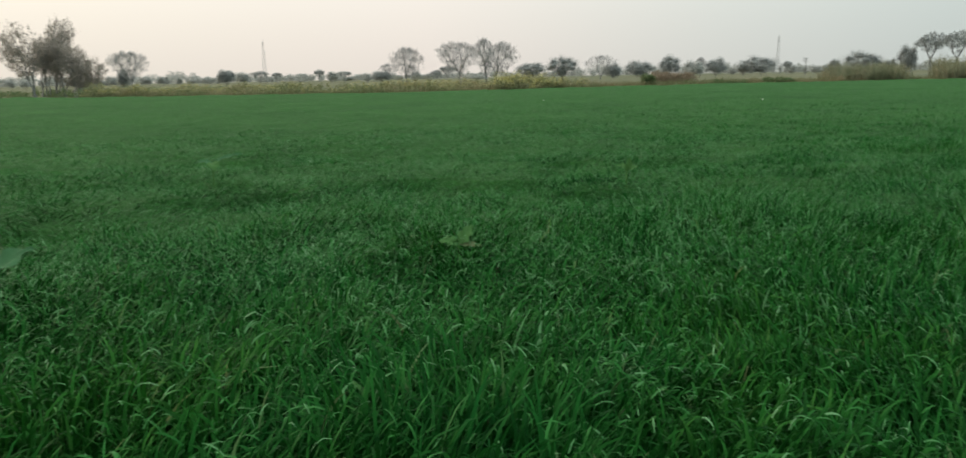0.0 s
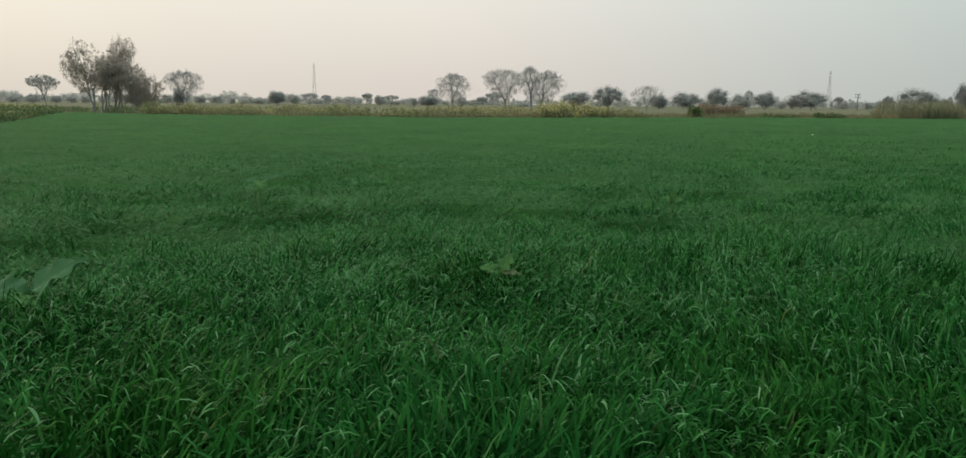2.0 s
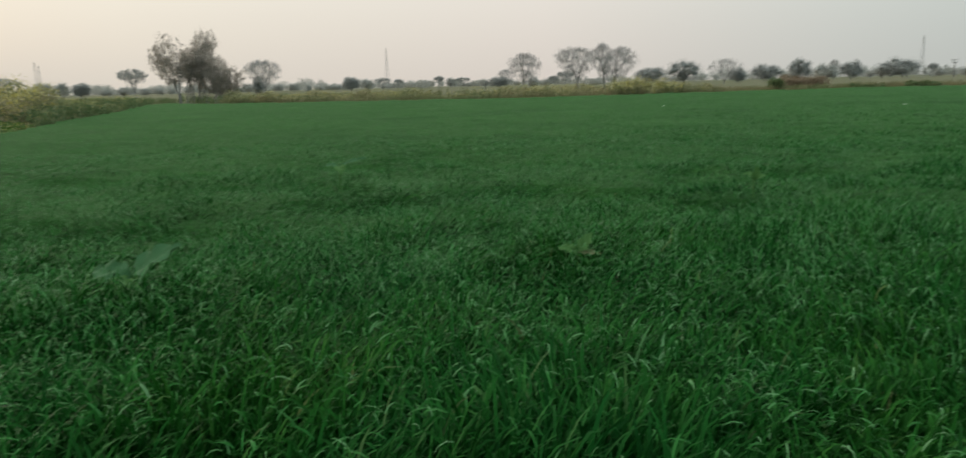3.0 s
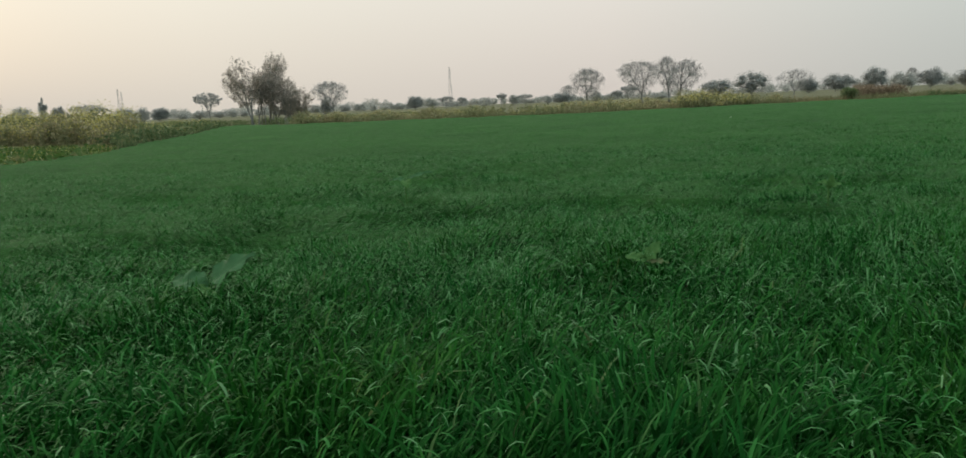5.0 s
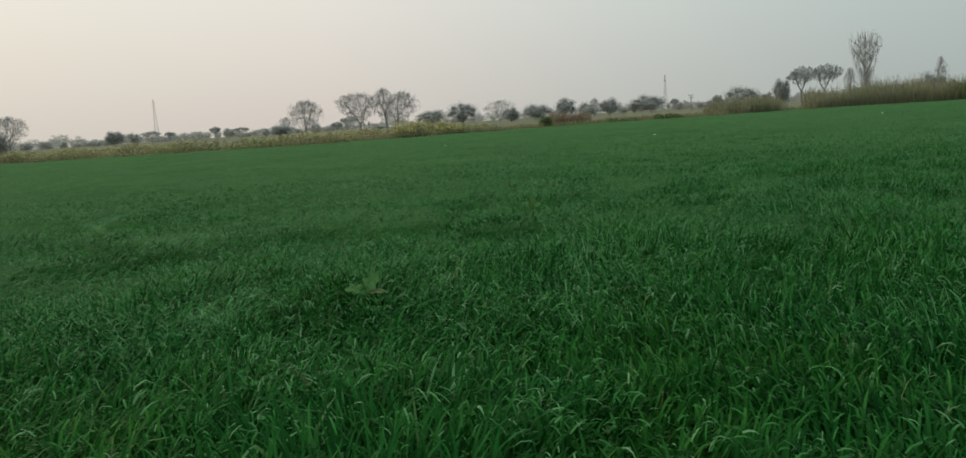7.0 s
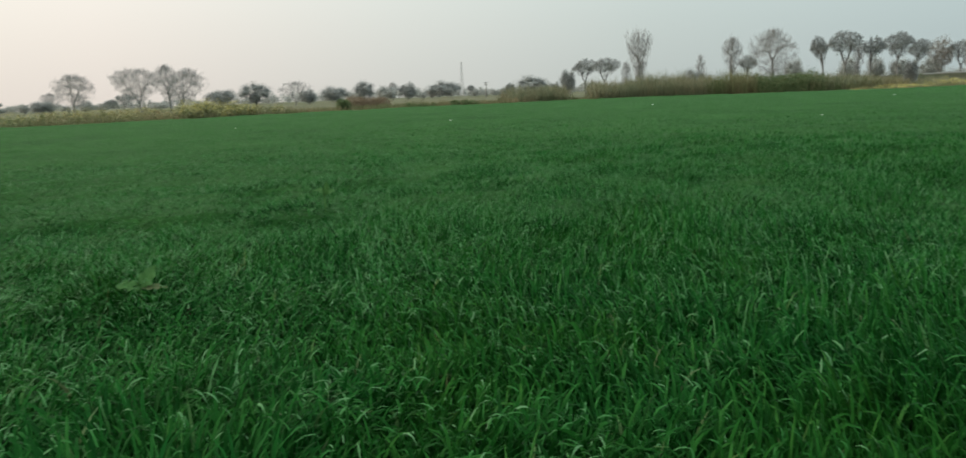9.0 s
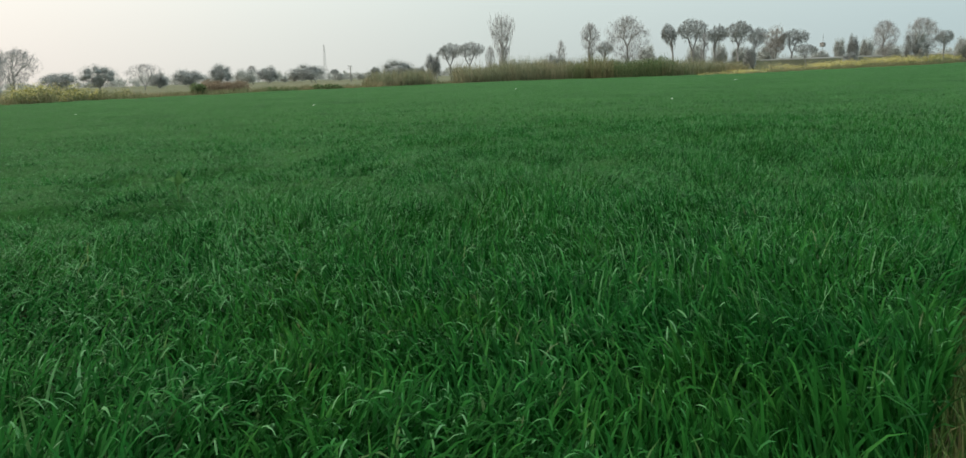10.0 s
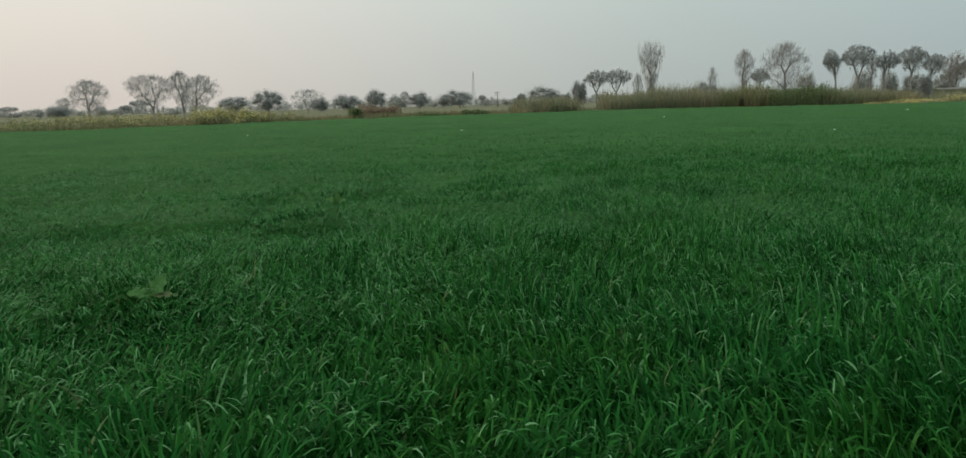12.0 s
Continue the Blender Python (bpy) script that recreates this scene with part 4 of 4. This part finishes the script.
def tank_pole(x, y, h):
    """Slender mast carrying a small box-like cabin."""
    pole = tagged(empty("mast_with_box", x, y), "thin mast with a small box near its top", "mast")
    v, f = tubes([[0, 0, -0.2]], [[0, 0, h]], [0.07], [0.04], 6)
    part("shaft", quick_mesh("shaft", v, [f], BARK), pole)
    bm = bmesh.new()
    bmesh.ops.create_cube(bm, size=1.0, matrix=pose(0, 0, h * 0.68) @ Matrix.Diagonal((1.1, 1.1, 1.1, 1)))
    bmesh.ops.bevel(bm, geom=bm.edges[:], offset=0.12, segments=2, affect="EDGES")
    me = bpy.data.meshes.new("box")
    bm.to_mesh(me)
    bm.free()
    me.materials.append(BARK)
    part("box", me, pole)


tank_pole(191.6, 108.2, 8.7)


# ---- earth bank of a road beyond the mustard ----
def embankment():
    t = np.linspace(0, 1, 60)
    x, y = 126 + 110 * t, 101 - 24 * t
    h = (2.35 + 0.5 * t + (smooth_noise(x, y, 6, 31) - 0.5) * 0.15) * np.interp(t, [0, 0.05, 0.14, 1], [0.02, 0.5, 1, 1])
    nx, ny = 0.28, 0.96
    prof = [(-5.0, 0.0), (-2.2, 0.78), (-1.9, 0.90), (-1.7, 1.0), (1.8, 1.0), (6.0, 0.0)]
    v = np.array([[(xx + o * -nx * -1, yy + o * ny, hh * u - 0.02) for o, u in prof] for xx, yy, hh in zip(x, y, h)])
    k = len(prof)
    i = (np.arange(59)[:, None] * k + np.arange(k - 1)).ravel()
    me = quick_mesh("road_embankment", v, [np.stack([i, i + k, i + k + 1, i + 1], 1)], BANK, True)
    me.materials.append(CONCRETE)
    step = np.arange(59 * (k - 1))
    top = (step % (k - 1) == 2) & (step // (k - 1) > 9)
    me.polygons.foreach_set("material_index", top.astype(np.int32))
    tagged(new("road_embankment", me), "low raised road bank with a pale edge", "embankment", kind="structure")


embankment()


# ---- broad-leaved weeds in the wheat ----
def broad_leaf(length, width, mat, seed, curl):
    """A wavy lobed leaf with a midrib fold, from its stalk along +y."""
    rng = np.random.default_rng(seed)
    rows, cols = 15, 9
    u, s = np.meshgrid(np.linspace(0, 1, rows), np.linspace(-1, 1, cols), indexing="ij")
    half = width / 2 * np.interp(u, [0, 0.12, 0.3, 0.6, 0.85, 1], [0.14, 0.62, 1.0, 0.92, 0.52, 0.16]) * (1 + 0.20 * np.sin(u * 19 + seed + s) * np.abs(s) + 0.09 * np.sin(u * 41 + 2 * seed) * np.abs(s))
    x = half * s
    bend = u * curl
    y = length * np.sin(bend) / max(curl, 0.01)
    z = length * (1 - np.cos(bend)) / max(curl, 0.01) * -1 + np.abs(s) * half * 0.40 + np.sin(u * 17 + s * 4 + seed) * np.abs(s) * 0.12 * width + np.abs(np.sin(u * 26 - np.abs(s) * 3)) * 0.035 * width * (1 - np.abs(s)) 
    i = (np.arange(rows - 1)[:, None] * cols + np.arange(cols - 1)).ravel()
    v = np.stack([x, y, z + rng.normal(0, 0.002, x.shape)], 2)
    return quick_mesh("leaf", v, [np.stack([i, i + 1, i + cols + 1, i + cols], 1)], mat, True)


def broad_weed(x, y, z, label, leaves):
    """Each leaf: direction, facing, length, width, material, curl, seed."""
    weed = tagged(empty("broad_leaved_weed", x, y, 0), label, "weed", "broad-leaved weeds in the wheat")
    v, f = tubes([[0, 0, 0], [0, 0, z * 0.5]], [[0.01, 0, z * 0.5], [0, 0.01, z]], [0.012, 0.010], [0.010, 0.008], 6)
    part("stem", quick_mesh("stem", v, [f], PALE_LEAF, True), weed)
    for along, facing, length, width, mat, curl, seed in leaves:
        ob = part("leaf", broad_leaf(length, width, mat, seed, curl), weed)
        d = Vector(along).normalized()
        side = d.cross(Vector(facing)).normalized()
        ob.matrix_basis = Matrix.Translation((0, 0, z)) @ Matrix((side, d, side.cross(d))).transposed().to_4x4()


broad_weed(-2.89, 4.72, 0.31, "weed with large pale blue-green lobed leaves among wheat",
           [((0.80, 0.05, 0.70), (-0.4, -0.6, 0.65), 0.42, 0.19, COLE, 0.4, 1), ((-0.9, -0.2, 0.50), (0.1, -0.6, 0.75), 0.32, 0.17, COLE, 1.0, 2), ((0.0, -0.9, 0.1), (0, -0.2, 0.95), 0.22, 0.16, PALE_LEAF, 1.0, 3)])
broad_weed(-2.78, 9.6, 0.54, "weed with two pale leaves standing out of wheat",
           [((0.93, 0.0, 0.45), (-0.3, -0.5, 0.75), 0.40, 0.075, COLE, 0.4, 4), ((-0.9, 0.0, 0.3), (0.3, -0.4, 0.8), 0.24, 0.09, COLE, 0.7, 5), ((0.3, -0.8, 0.0), (0, -0.4, 0.9), 0.18, 0.14, PALE_LEAF, 1.1, 9)])
broad_weed(0.17, 5.3, 0.35, "weed with light green leaves and one withered leaf",
           [((-0.7, -0.2, 0.4), (0.3, -0.6, 0.7), 0.15, 0.08, PALE_LEAF, 0.7, 6), ((0.55, 0.1, 0.8), (-0.1, -0.9, 0.3), 0.18, 0.09, PALE_LEAF, 0.5, 7), ((0.95, -0.2, 0.1), (0, -0.6, 0.8), 0.17, 0.05, DRY_LEAF, 0.5, 8)])
broad_weed(2.25, 8.5, 0.44, "soft yellow-green weed standing out of wheat",
           [((-0.6, -0.3, 0.7), (0.4, -0.4, 0.8), 0.16, 0.08, PALE_LEAF, 0.7, 11), ((0.7, -0.1, 0.6), (-0.3, -0.4, 0.8), 0.15, 0.08, PALE_LEAF, 0.8, 12), ((0.1, -0.5, 0.9), (0, -0.8, 0.4), 0.17, 0.08, PALE_LEAF, 0.5, 13),
            ((-0.2, 0.5, 0.8), (0.2, -0.8, 0.4), 0.14, 0.07, PALE_LEAF, 0.6, 14), ((0.5, 0.4, 0.4), (-0.2, -0.4, 0.9), 0.14, 0.08, PALE_LEAF, 0.9, 15)])


# ---- pale scraps lying on the wheat ----
def scrap(x, y, size, seed):
    """A crumpled scrap of thin pale sheet."""
    rng = np.random.default_rng(seed)
    u, w = np.meshgrid(np.linspace(-0.5, 0.5, 6), np.linspace(-0.5, 0.5, 6), indexing="ij")
    v = np.stack([u * size, w * size, 0.46 + rng.uniform(0, 0.35, u.shape) * size], 2) + rng.normal(0, 0.06 * size, (6, 6, 3))
    i = (np.arange(5)[:, None] * 6 + np.arange(5)).ravel()
    me = quick_mesh("pale_scrap", v, [np.stack([i, i + 1, i + 7, i + 6], 1)], WHITE)
    ob = tagged(new("pale_scrap", me), "small crumpled pale scrap lying on the wheat", "litter", "pale scraps on the wheat")
    ob.location = (x, y, 0)


scrap(47.5, 33.2, 0.13, 1)
scrap(20.7, 16.9, 0.06, 2)
scrap(13.2, 29.4, 0.07, 3)
scrap(5.0, 33.6, 0.07, 4)
scrap(31.1, 38.1, 0.11, 5)
